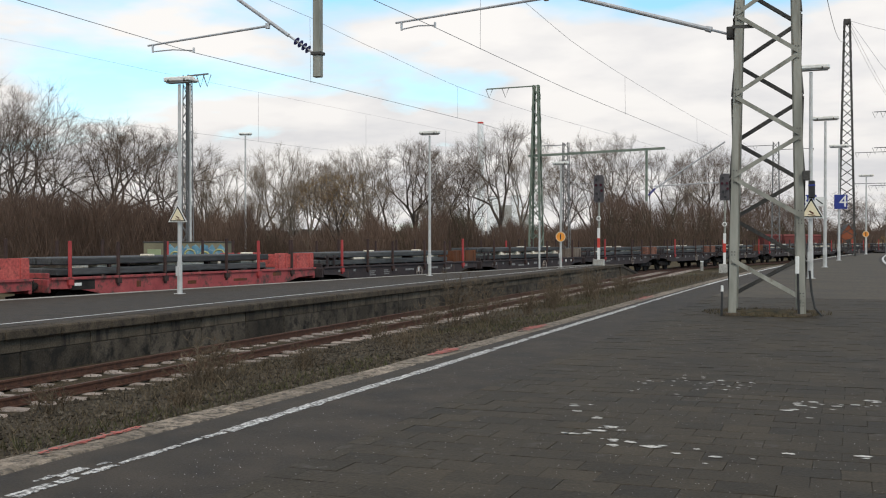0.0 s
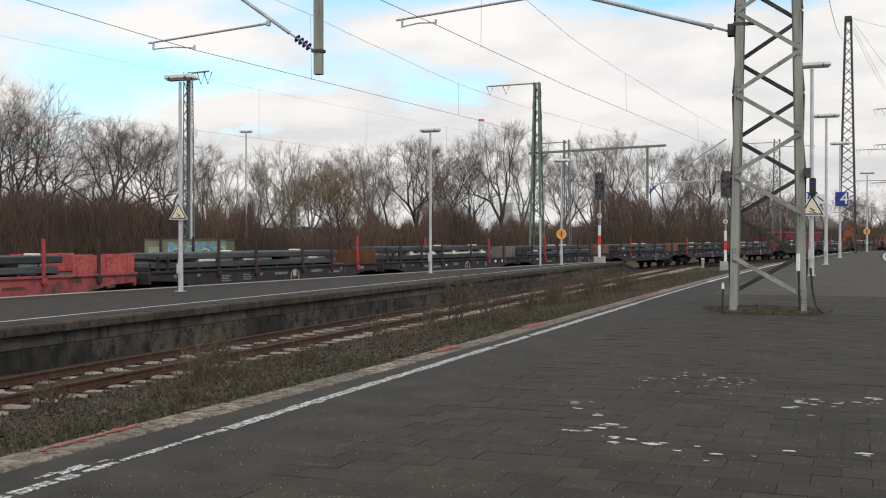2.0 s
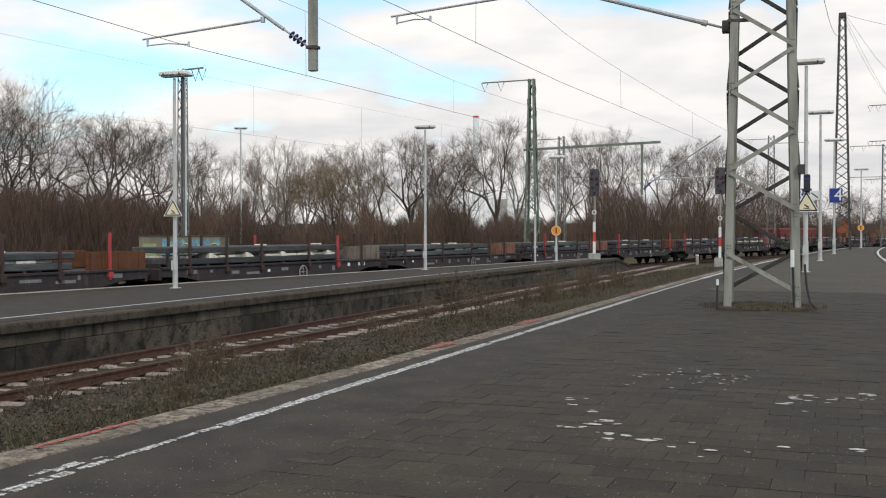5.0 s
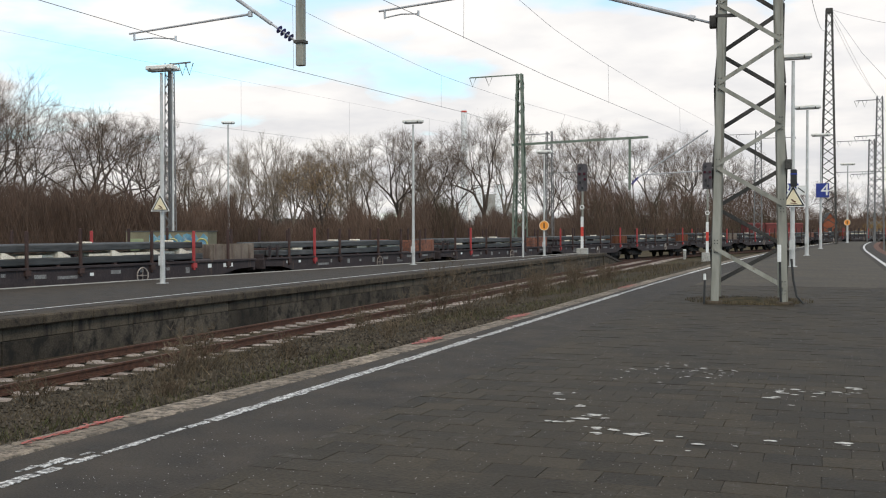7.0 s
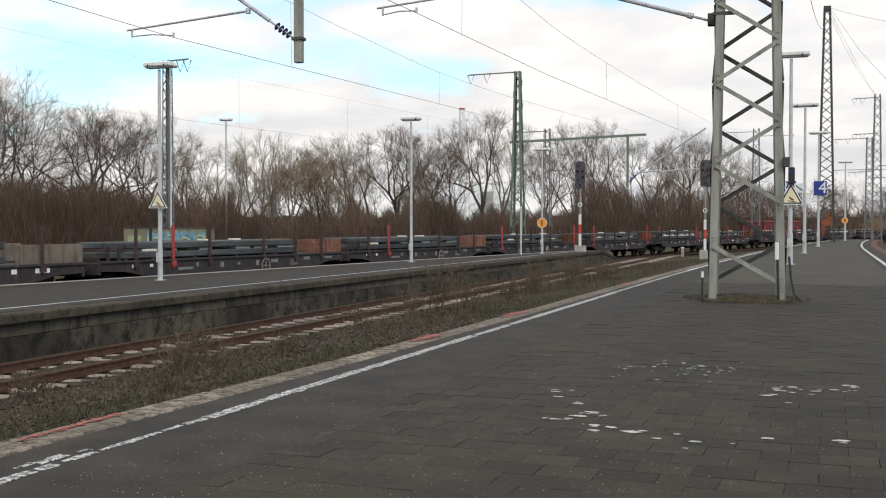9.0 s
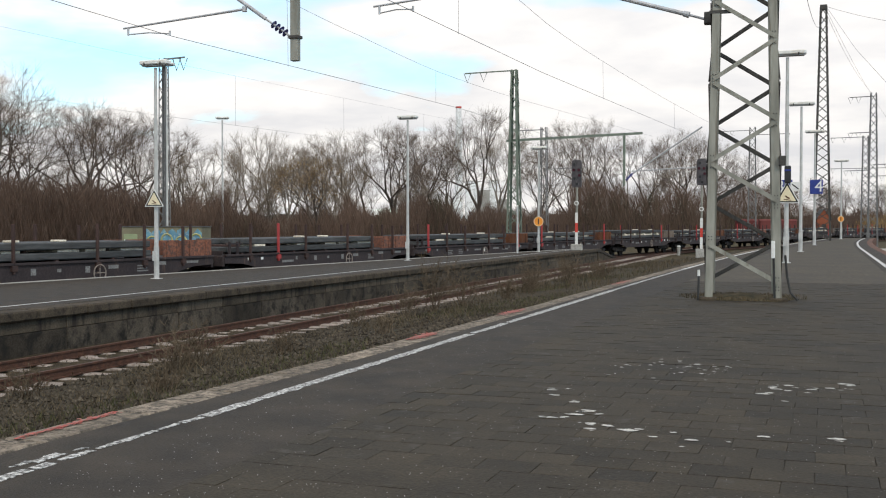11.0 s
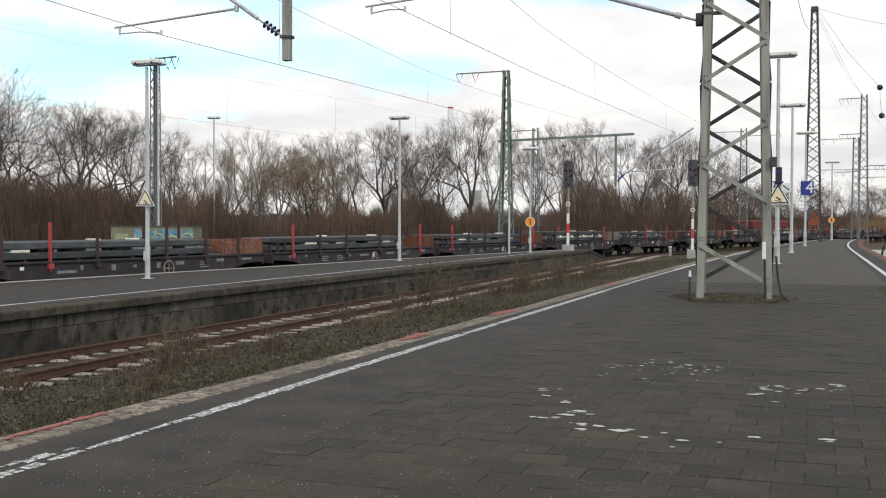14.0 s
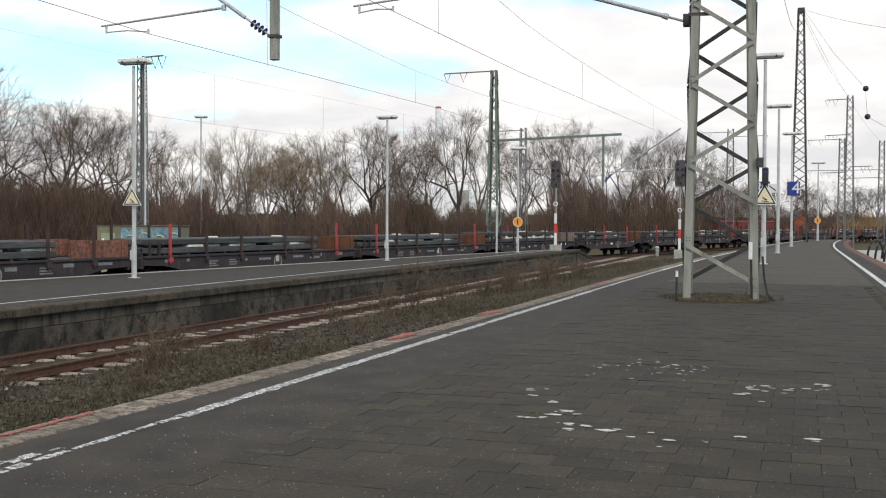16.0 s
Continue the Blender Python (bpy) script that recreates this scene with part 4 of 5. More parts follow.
def build_platform_sign(x, y, z, ch, label, w=0.85, h=0.85, extra=False):
    t = thing("platform_number_sign", label, "sign", pose(x, y, z), "platform number signs")
    mb = MB().box(-w / 2, w / 2, -0.03, 0.03, -h / 2, h / 2, 0.012)
    part("plate", mb, M["blue_sign"], t, "dark blue plate")
    digit(ch, 0.8 if extra else 0.98, pose(-0.19 if extra else 0.14, -0.036, 0, 90), t, M["white"])
    mb = MB().box(-0.05, 0.05, 0.03, 0.14, -h / 2, h / 2, 0.006)
    part("bracket", mb, M["galv"], t)
    if extra:
        mb = MB().box(w / 2 - 0.09, w / 2 + 0.33, -0.06, -0.034, -0.2, 0.22, 0.01)
        pl = part("white_plate", mb, M["white"], t, "white plate with a dark oblique mark")
        mb = MB().bar((w / 2 - 0.02, -0.064, 0.12), (w / 2 + 0.26, -0.064, -0.1), 0.004, 0.05)
        part("mark", mb, M["black"], pl)
    return t


def build_disc(x, y, z, r=0.28, mtl="orange"):
    t = thing("round_sign", "round orange sign with a black bar on the lamp pole", "sign", pose(x, y, z), "round signs")
    part("disc", MB().tube((0, 0, 0), (0, -0.02, 0), r, r, 24), M[mtl], t)
    part("rim", MB().ring((0, -0.02, 0), r - 0.02, 0.018, 24, 5, "y"), M["yellow"], t)
    part("bar", MB().box(-0.035, 0.035, -0.035, -0.021, -0.16, 0.16, 0.005), M["black"], t)
    part("clamp", MB().box(-0.03, 0.03, 0, 0.09, -0.05, 0.05, 0.005), M["galv"], t)


# ---------------------------------------------------------------- the goods train
PITCH = 15.2
COUPLING = [(0.0, 40.1), (1.0, 34.9), (2.0, 29.8), (3.0, 24.7), (4.2, 19.0), (5.3, 14.05), (6.5, 8.95), (7.5, 4.55), (8.5, 0.15), (9.2, -2.78), (10.4, -8.08), (11.5, -12.68), (13.0, -18.48), (14.5, -23.88), (16.0, -29.08)]


def build_wagon(style, seed):
    r = random.Random(seed)
    red = style == "red"
    body = M["w_red"] if red else M["w_dark"]
    board = {"red": M["w_end_red"], "rust": M["w_rust"], "tan": M["w_tan"], "orange": M["w_orange"]}[style]
    words = {"red": "faded red", "rust": "dark brown", "tan": "dark grimy", "orange": "black-brown"}[style]
    ends = {"red": "red", "rust": "rusty brown", "tan": "bare tan", "orange": "orange"}[style]
    t = thing("flat_wagon", f"{words} flat wagon, {ends} side boards, load of steel bars", "freight wagon", None, "wagons of the goods train")
    hl, hw, dk = 6.9 if red else 7.25, 1.36, 1.27
    part("deck", MB().box(-hw, hw, -hl, hl, dk - 0.1, dk, 0.01), M["w_dark"], t)
    for s in (-1, 1):
        prof = [(-hl, dk + 0.02), (hl, dk + 0.02), (hl, dk - 0.3), (hl - 1.1, dk - 0.34), (hl - 2.6, dk - 0.62), (-hl + 2.6, dk - 0.62), (-hl + 1.1, dk - 0.34), (-hl, dk - 0.3)]
        m = Matrix.Rotation(radians(90), 4, "Z")
        mb = MB().prism(prof, -s * hw - 0.03, -s * hw + 0.03, m)
        sill = part("side_sill", mb, body, t)
        mb = MB()
        mb.box(s * hw + (0.03 if s > 0 else -0.1), s * hw + (0.1 if s > 0 else -0.03), -hl, hl, dk - 0.05, dk + 0.03, 0.01)
        part("top_flange", mb, body, sill)
        if s > 0:
            for k in range(5 if red else 11):
                y = -6.0 + (1.4 * k if red else 0) + 1.15 * k + r.uniform(-0.2, 0.2)
                w, h = r.choice(((0.12, 0.14), (0.45, 0.12), (0.55, 0.22), (0.2, 0.2), (0.8, 0.09), (0.16, 0.1)))
                z = dk - 0.2 - r.uniform(0, 0.14)
                if abs(y) > 4.0:
                    z, h = dk - 0.17, min(h, 0.14)
                mb = MB()
                if h > 0.15 and w > 0.4:
                    for q in range(3):
                        mb.box(hw + 0.031, hw + 0.034, y, y + w * r.uniform(0.6, 1), z - 0.085 * q, z - 0.085 * q + 0.045)
                else:
                    mb.box(hw + 0.031, hw + 0.034, y, y + w, z - h / 2, z + h / 2)
                part("lettering", mb, (M["under"] if k == 0 else M["w_rust"]) if red else M["letter"] if r.random() < 0.85 else M["white"], sill, "worn bars of lettering")
    part("centre_frame", MB().box(-0.35, 0.35, -hl + 0.2, hl - 0.2, 0.75, dk - 0.1, 0.02), M["under"], t)
    for e in (-1, 1):
        part("headstock", MB().box(-hw, hw, e * hl - 0.06, e * hl + 0.06, dk - 0.42, dk - 0.02, 0.02), body, t)
        for s in (-1, 1):
            mb = MB().tube((s * 0.87, e * (hl + 0.06), dk - 0.22), (s * 0.87, e * (hl + 0.28), dk - 0.22), 0.1, 0.08, 10)
            mb.tube((s * 0.87, e * (hl + 0.28), dk - 0.22), (s * 0.87, e * (hl + 0.335), dk - 0.22), 0.23, 0.22, 14)
            part("buffer", mb, M["under"], t)
        part("coupling", MB().bar((0, e * (hl + 0.05), dk - 0.25), (0, e * (hl + 0.34), dk - 0.3), 0.09, 0.12), M["under"], t)
        # bogie
        mb = MB()
        yc = e * (hl - 1.95)
        for s in (-1, 1):
            mb.prism([(-1.45, 0.5), (-0.7, 0.38), (0.7, 0.38), (1.45, 0.5), (1.45, 0.66), (0.6, 0.72), (-0.6, 0.72), (-1.45, 0.66)], -0.06, 0.06,
                     Matrix.Translation((s * 1.02, yc, 0)) @ Matrix.Rotation(radians(90), 4, "Z"))
            for a in (-0.9, 0.9):
                mb.box(s * 1.02 - 0.13, s * 1.02 + 0.13, yc + a - 0.16, yc + a + 0.16, 0.33, 0.6, 0.03)
        mb.box(-1.0, 1.0, yc - 0.2, yc + 0.2, 0.5, 0.82, 0.02)
        bg = part("bogie", mb, M["under"], t, "grimy black bogie")
        for a in (-0.9, 0.9):
            mb = MB()
            mb.tube((-0.9, yc + a, 0.46), (0.9, yc + a, 0.46), 0.07, 0.07, 8)
            for s in (-1, 1):
                mb.lathe((s * 0.75, yc + a, 0.46), [(0.1, -0.09), (0.42, -0.07), (0.49, -0.07), (0.49, -0.05), (0.46, -0.04), (0.46, 0.07), (0.4, 0.07), (0.1, 0.09)], 20, "x")
            part("wheelset", mb, M["under"], bg)
    # stakes on both sides
    bright = {"red": (0, 4), "tan": (4,), "orange": (1,)}.get(style, (2, 4) if seed % 2 else (0, 5))
    for s in (-1, 1):
        for k, y in enumerate((-5.8, -3.75, -1.75, 1.5, 3.5, 5.5)):
            y2 = y + r.uniform(-0.12, 0.12) - (0.3 if red else 0.0)
            up = r.uniform(1.08, 1.2)
            isred = (s > 0 and k in bright) or (s < 0 and r.random() < 0.1)
            mb = MB().box(s * hw - 0.05 + s * 0.05, s * hw + 0.05 + s * 0.05, y2 - 0.043, y2 + 0.043, dk - 0.3, dk + up, 0.015)
            mb.box(s * hw - 0.08 + s * 0.05, s * hw + 0.08 + s * 0.05, y2 - 0.1, y2 + 0.1, dk - 0.22, dk - 0.05, 0.01)
            part("stake", mb, M["stake_red"] if isred else M["stake_dark"], t, "bright red stake" if isred else "")
    # load: two layers of long bars on dunnage
    lo, hi = (-6.15, 3.95) if red else (-6.3, 4.2)
    for s in (-0.8, 0.8):
        for y in (-5.9, -4.6, -2.4, 0, 2.4, 3.8):
            part("bearer", MB().box(s - 0.4, s + 0.4, y - 0.06, y + 0.06, dk, dk + 0.07, 0.008), M["stake_dark"], t)
    for layer in range(2):
        z0 = dk + 0.07 + layer * (0.4 if style == "tan" else 0.31)
        xs = [-1.0, -0.36, 0.28, 0.92]
        for x in xs:
            y0, y1 = lo + r.uniform(-0.35, 0.35) + (r.uniform(0, 0.9) if layer else 0), hi + r.uniform(-0.12, 0.2)
            part("steel_bar", MB().box(x - 0.29, x + 0.29, y0, y1, z0, z0 + 0.215, 0.03), M["slab"], t)
            if r.random() < 0.75:
                part("steel_bar", MB().box(x - 0.29, x + 0.27, y0 - r.uniform(0.15, 0.8), y0 - 0.06, z0, z0 + 0.21, 0.03), M["slab"], t) if layer == 0 and y0 > -5.9 else None
        if layer == 0:
            for y in (-5.8, -4.9, -4.2, -3.1, -1.9, -0.9, 0.3, 1.1, 2.2, 3.0):
                yy = y + r.uniform(-0.3, 0.3)
                ln = r.choice((0.12, 0.14, 0.9, 1.2, 0.7))
                fresh = ln > 0.5 or r.random() < 0.3
                x1 = 1.15 + r.uniform(-0.15, 0.06)
                mb = MB().box(-1.2, x1, yy, yy + (ln if fresh else 0.12), z0 + 0.22, z0 + 0.305, 0.01)
                part("dunnage", mb, M["dunnage"] if fresh else M["stake_dark"], t, "fresh pale timber" if fresh else "")
    if style == "tan":
        for y in (-4.6, -2.7, -0.2, 1.6, 3.2):
            yy = y + r.uniform(-0.3, 0.3)
            mb = MB().prism([(yy, dk + 0.287), (yy + 0.5, dk + 0.287), (yy + 0.5, dk + 0.33), (yy + 0.12, dk + 0.466), (yy, dk + 0.466)], -1.2, -0.7, Matrix.Rotation(radians(90), 4, "Z"))
            part("wedge", mb, M["dunnage"], t, "pale timber wedge between the bars")
    for y in (r.uniform(-4, -1), r.uniform(0, 3.8)):
        mb = MB().box(0.5, 0.9, y, y + 0.3, (dk + 0.69 if style == "tan" else dk + 0.6), (dk + 0.75 if style == "tan" else dk + 0.67), 0.02)
        part("timber_offcut", mb, M["dunnage"], t, "pale timber offcut on the load")
    # side boards at the tail, end walls at both ends
    for s in (-1, 1):
        for y0, y1 in ((hl - 2.62, hl - 1.78), (hl - 1.55, hl - 0.02)):
            hh = 0.6 if not red else 0.62
            mb = MB().box(s * (hw - 0.04) - 0.025, s * (hw - 0.04) + 0.025, y0, y1, dk + 0.02, dk + hh, 0.01)
            for q in (0.2, 0.8):
                mb.box(s * (hw - 0.01) - 0.03, s * (hw - 0.01) + 0.03, y0 + (y1 - y0) * q - 0.03, y0 + (y1 - y0) * q + 0.03, dk + 0.02, dk + hh - 0.04, 0.006)
            part("side_board", mb, board, t)
    part("end_board", MB().box(-hw + 0.1, hw - 0.1, hl - 0.09, hl - 0.03, dk, dk + 0.55, 0.01), board, t)
    part("end_board", MB().box(-hw + 0.1, hw - 0.1, -hl + 0.03, -hl + 0.1, dk, dk + 0.16, 0.01), body, t)
    if not red:
        mb = MB()
        for y in (0.35, 0.85):
            mb.box(hw - 0.1, hw, y - hl, y + 0.08 - hl, dk, dk + 0.5, 0.01)
        mb.bar((hw - 0.05, 0.15 - hl, dk + 0.42), (hw - 0.05, 1.15 - hl, dk + 0.42), 0.05, 0.05)
        part("end_rack", mb, M["w_dark"], t)
    if red:
        # black number panel on the sill, with a pale bar
        pn = part("number_panel", MB().box(hw + 0.034, hw + 0.042, -6.1, -5.15, dk - 0.36, dk - 0.07, 0.002), M["under"], t, "black panel with a pale bar")
        part("lettering", MB().box(hw + 0.043, hw + 0.046, -5.98, -5.7, dk - 0.24, dk - 0.15), M["white"], pn)
        return t
    # hand wheel
    yw = 1.1 + r.uniform(-0.4, 0.4)
    mb = MB().ring((hw + 0.12, yw, dk - 0.38), 0.26, 0.022, 22, 6)
    for a in range(4):
        mb.tube((hw + 0.12, yw, dk - 0.38), (hw + 0.12, yw + 0.25 * math.cos(a * 1.571), dk - 0.38 + 0.25 * math.sin(a * 1.571)), 0.013, 0.013, 6)
    mb.tube((hw + 0.02, yw, dk - 0.38), (hw + 0.13, yw, dk - 0.38), 0.03, 0.03, 8)
    part("hand_wheel", mb, M["sleeper"], t, "pale brake hand wheel")
    return t


STYLES = ["red", "red", "rust", "tan", "orange", "orange", "rust", "rust", "tan", "rust", "orange", "rust", "tan", "rust", "orange", "rust", "rust", "tan"]
TRAIN = []


def build_train():
    first = {}
    for k, st in enumerate(STYLES):
        key = (st, (k // 2) % 2 if st == "rust" else 0)
        if key not in first:
            first[key] = build_wagon(st, 11 + 3 * len(first))
            TRAIN.append((k - 1, first[key]))
        else:
            TRAIN.append((k - 1, copy_thing(first[key], Matrix())))


def wagon_pose(s):
    xa, ya = on_way(s - 4.8)
    xb, yb = on_way(s + 4.8)
    return pose((xa + xb) / 2, (ya + yb) / 2, Z_RAIL, 0, 0, -math.degrees(math.atan2(xb - xa, yb - ya)))


def motions():
    for k, w in TRAIN:
        near = {0: 0.0, -1: 0.7}.get(k, -0.35)        # the two red wagons are shorter
        walk(w, [(t, wagon_pose(s + PITCH * k - PITCH / 2 + near)) for t, s in COUPLING])


# ---------------------------------------------------------------- trees and brush
def grow(seed, height, spread, pale=False, dense=1.0, stems=1):
    """Two meshes: stem with limbs, and the fine twigs."""
    r = random.Random(seed)
    wood, fine = MB(), MB()

    def twig(p, d, ln, rad):
        # a spray of fine twigs from one bud
        for k in range(3):
            e = (d + Vector((r.gauss(0, 0.5), r.gauss(0, 0.5), r.gauss(0, 0.4) + 0.12))).normalized()
            o = p + d * (ln * 0.2 * k)
            a = e.cross(Vector((r.uniform(-1, 1), r.uniform(-1, 1), r.uniform(-1, 1)))).normalized() * rad
            fine.add([tuple(o + a), tuple(o - a), tuple(o + e * (ln * r.uniform(0.5, 1.25)))], [(0, 1, 2)])

    def branch(p, d, ln, rad, level):
        bits = 3 if level < 3 else 2
        for i in range(bits):
            w = 0.06 if level == 0 else 0.13
            d = (d + Vector((r.gauss(0, w), r.gauss(0, w), r.gauss(0, w) + 0.03))).normalized()
            q = p + d * (ln / bits)
            k0, k1 = 1 - 0.28 * i / bits, 1 - 0.28 * (i + 1) / bits
            wood.tube(p, q, rad * k0, rad * k1, 6 if level < 2 else 4 if level < 3 else 3, caps=False)
            p = q
            if level >= 3:
                for _ in range(r.choice((0, 1)) if level < 6 else 1):
                    side = Vector((r.gauss(0, 1), r.gauss(0, 1), r.gauss(0, 0.6))).normalized()
                    twig(p, (d + side * 0.8).normalized(), r.uniform(0.25, 0.6) * height / 11 * dense, 0.0038)
            elif level and r.random() < 0.3:
                side = Vector((r.gauss(0, 1), r.gauss(0, 1), 0.2)).normalized()
                branch(p, (d * 0.6 + side * 0.75 + Vector((0, 0, 0.2))).normalized(), ln * 0.55, rad * 0.42, level + 2)
        if level >= 7:
            for _ in range(3):
                side = Vector((r.gauss(0, 1), r.gauss(0, 1), r.gauss(0, 0.6))).normalized()
                twig(p, (d + side * 0.5).normalized(), r.uniform(0.3, 0.7) * height / 11 * dense, 0.0038)
            return
        n = r.choice((2, 2, 2, 2, 3)) if level else 3
        turn = r.uniform(0, 6.283)
        a = d.cross(Vector((0.3, 0.2, 1)) if abs(d.z) < 0.95 else Vector((1, 0, 0))).normalized()
        b = d.cross(a)
        for k in range(n):
            t = turn + 6.283 * k / n + r.uniform(-0.4, 0.4)
            side = a * math.cos(t) + b * math.sin(t)
            open_ = spread * r.uniform(0.6, 1.15) * (0.95 if level else 0.8)
            branch(p, (d + side * open_ + Vector((0, 0, 0.12))).normalized(), ln * r.uniform(0.66, 0.92) * (0.95 if level else 0.8), rad * (0.63 if n == 2 else 0.55), level + 1)

    for s in range(stems):
        lean = 0.0 if stems == 1 else 0.28
        d = Vector((r.gauss(0, lean), r.gauss(0, lean), 1)).normalized()
        branch(Vector((r.gauss(0, 0.25) * (stems > 1), r.gauss(0, 0.25) * (stems > 1), -0.3)), d, height * 0.24, height * (0.0165 if stems == 1 else 0.0125), 0 if stems == 1 else 1)
    top = max(v[2] for v in fine.v)
    k = height / top
    wood.v = [(a * k, b * k, c * k) for a, b, c in wood.v]
    fine.v = [(a * k, b * k, c * k) for a, b, c in fine.v]
    return wood, fine


def from_axis(deg, z):
    """A plan point by its bearing from the first line of view (degrees to the right) and its depth along that line."""
    a, x = radians(20.9), z * math.tan(radians(deg))
    return x * math.cos(a) - z * math.sin(a), x * math.sin(a) + z * math.cos(a)


def belt_depth(deg):
    return float(np.interp(deg, [-30, -23, -14, 0, 9, 14, 20, 26], [62, 66, 78, 104, 140, 175, 230, 260]))


def build_trees():
    kinds = []
    specs = [("bare_tree", 3, 0.55, False, 1.0, 1), ("bare_tree", 5, 0.62, False, 1.1, 2), ("bare_tree", 9, 0.5, False, 1.0, 1), ("bare_tree", 12, 0.36, True, 1.0, 2), ("bare_tree", 15, 0.36, True, 1.0, 1),
             ("bare_tree", 21, 0.7, False, 1.1, 2)]
    made = []
    for nm, seed, sp, pale, dn, st in specs:
        wood, fine = grow(seed, 10.0, sp, pale, dn, st)
        made.append((wood.mesh("trunk", M["bark_pale" if pale else "bark"]), fine.mesh("crown", M["twig_pale" if pale else "twig"]), pale))

    def plant(kind, deg, depth, h, sx=1.0, yellow=False):
        x, y = from_axis(deg, depth)
        tr, cr, pale = made[kind]
        lab = "bare pale-barked tree with fine upright twigs" if pale else "bare dark winter tree with spreading branches"
        t = thing("bare_tree", "bare tree with withered yellow-brown leaves" if yellow else lab, "tree", None, "trees behind the tracks")
        t.matrix_basis = pose(x, y, -1.4, 0, 0, rng.uniform(0, 360)) @ Matrix.Diagonal((sx * h / 10, sx * h / 10, h / 10, 1))
        for n2, me in (("trunk", tr), ("crown", cr)):
            o = new(n2, me)
            o.parent = t
        if yellow:
            mb = MB()
            rr = random.Random(5)
            vs = [v.co for v in cr.vertices]
            for _ in range(2600):
                c = vs[rr.randrange(len(vs))]
                q = Vector((rr.gauss(0, 0.05), rr.gauss(0, 0.05), rr.gauss(0, 0.05)))
                a, b = Vector((rr.gauss(0, 1), rr.gauss(0, 1), rr.gauss(0, 1))).normalized() * 0.07, Vector((rr.gauss(0, 1), rr.gauss(0, 1), rr.gauss(0, 1))).normalized() * 0.035
                mb.add([tuple(c + q - a), tuple(c + q + b), tuple(c + q + a), tuple(c + q - b)], [(0, 1, 2, 3)])
            part("leaves", mb, M["twig_yellow"], t, "withered yellow-brown leaves")
        return t
    # bearing, top above the horizon in degrees, kind, width
    sky = [(-23.5, 8.6, 1, 1.0), (-22.0, 8.0, 0, 0.9), (-20.6, 6.6, 5, 1.2), (-19.0, 6.9, 1, 1.2), (-17.2, 6.7, 2, 1.2), (-15.6, 6.6, 5, 1.3), (-14.3, 6.1, 0, 1.1), (-12.6, 4.3, 2, 1.0), (-11.2, 4.7, 3, 1.0), (-9.9, 4.6, 4, 0.8),
           (-8.6, 5.2, 3, 1.1), (-7.0, 4.5, 4, 0.9), (-5.6, 4.3, 5, 0.8), (-4.6, 4.4, 3, 0.9), (-3.6, 5.0, 4, 0.9), (-2.6, 5.4, 1, 1.1), (-1.5, 5.8, 2, 1.1), (-0.2, 5.2, 0, 1.1), (1.0, 5.3, 5, 1.0), (2.2, 4.9, 1, 0.9), (3.3, 6.6, 2, 0.95),
           (4.3, 5.6, 4, 0.9), (6.4, 4.4, 0, 1.0), (8.0, 5.1, 1, 0.9), (9.2, 5.9, 0, 0.9), (10.6, 5.2, 5, 0.9), (11.9, 4.9, 2, 0.9), (13.0, 5.0, 1, 0.8), (14.0, 5.2, 0, 0.8), (15.0, 4.8, 2, 0.8), (16.3, 4.2, 5, 0.8), (17.4, 3.6, 1, 0.8)]
    for deg, up, k, sx in sky:
        d = belt_depth(deg) * rng.uniform(0.97, 1.06)
        h = d * math.tan(radians(up)) / math.cos(radians(deg)) * 1.01 + 2.65
        plant(k, deg, d, h, sx)
    plant(0, -5.5, belt_depth(-5.5) * 0.87, 8.2, 0.9, True)
    # a lower second rank
    for i in range(24):
        deg = -24 + 42 * (i + rng.random()) / 24
        if 1.6 < deg < 7.6:
            continue
        d = belt_depth(deg) * rng.uniform(0.9, 1.2)
        h = d * math.tan(radians(rng.uniform(1.8, 3.6))) + 2.65
        plant(rng.choice((3, 4)) if -11 < deg < 1 else rng.randrange(6), deg, d, h, rng.uniform(0.7, 1.0))
    for i in range(26):
        deg = -25 + 40 * (i + rng.random()) / 26
        if 1.6 < deg < 7.6:
            continue
        d = belt_depth(deg) * rng.uniform(0.93, 1.05)
        plant(rng.choice((1, 3, 5, 1)), deg, d, rng.uniform(4.2, 6.4) * (0.7 + d / 260), rng.uniform(0.9, 1.4))
    # small far trees at the line's end
    for deg, up, k in ((19.2, 2.6, 5), (20.0, 2.9, 1), (20.8, 2.2, 2), (21.6, 2.6, 5), (22.5, 2.1, 1), (23.4, 2.3, 0), (24.4, 2.4, 2)):
        d = 250 + rng.uniform(-20, 30)
        plant(k, deg, d, d * math.tan(radians(up)) + 2.65, 1.1)


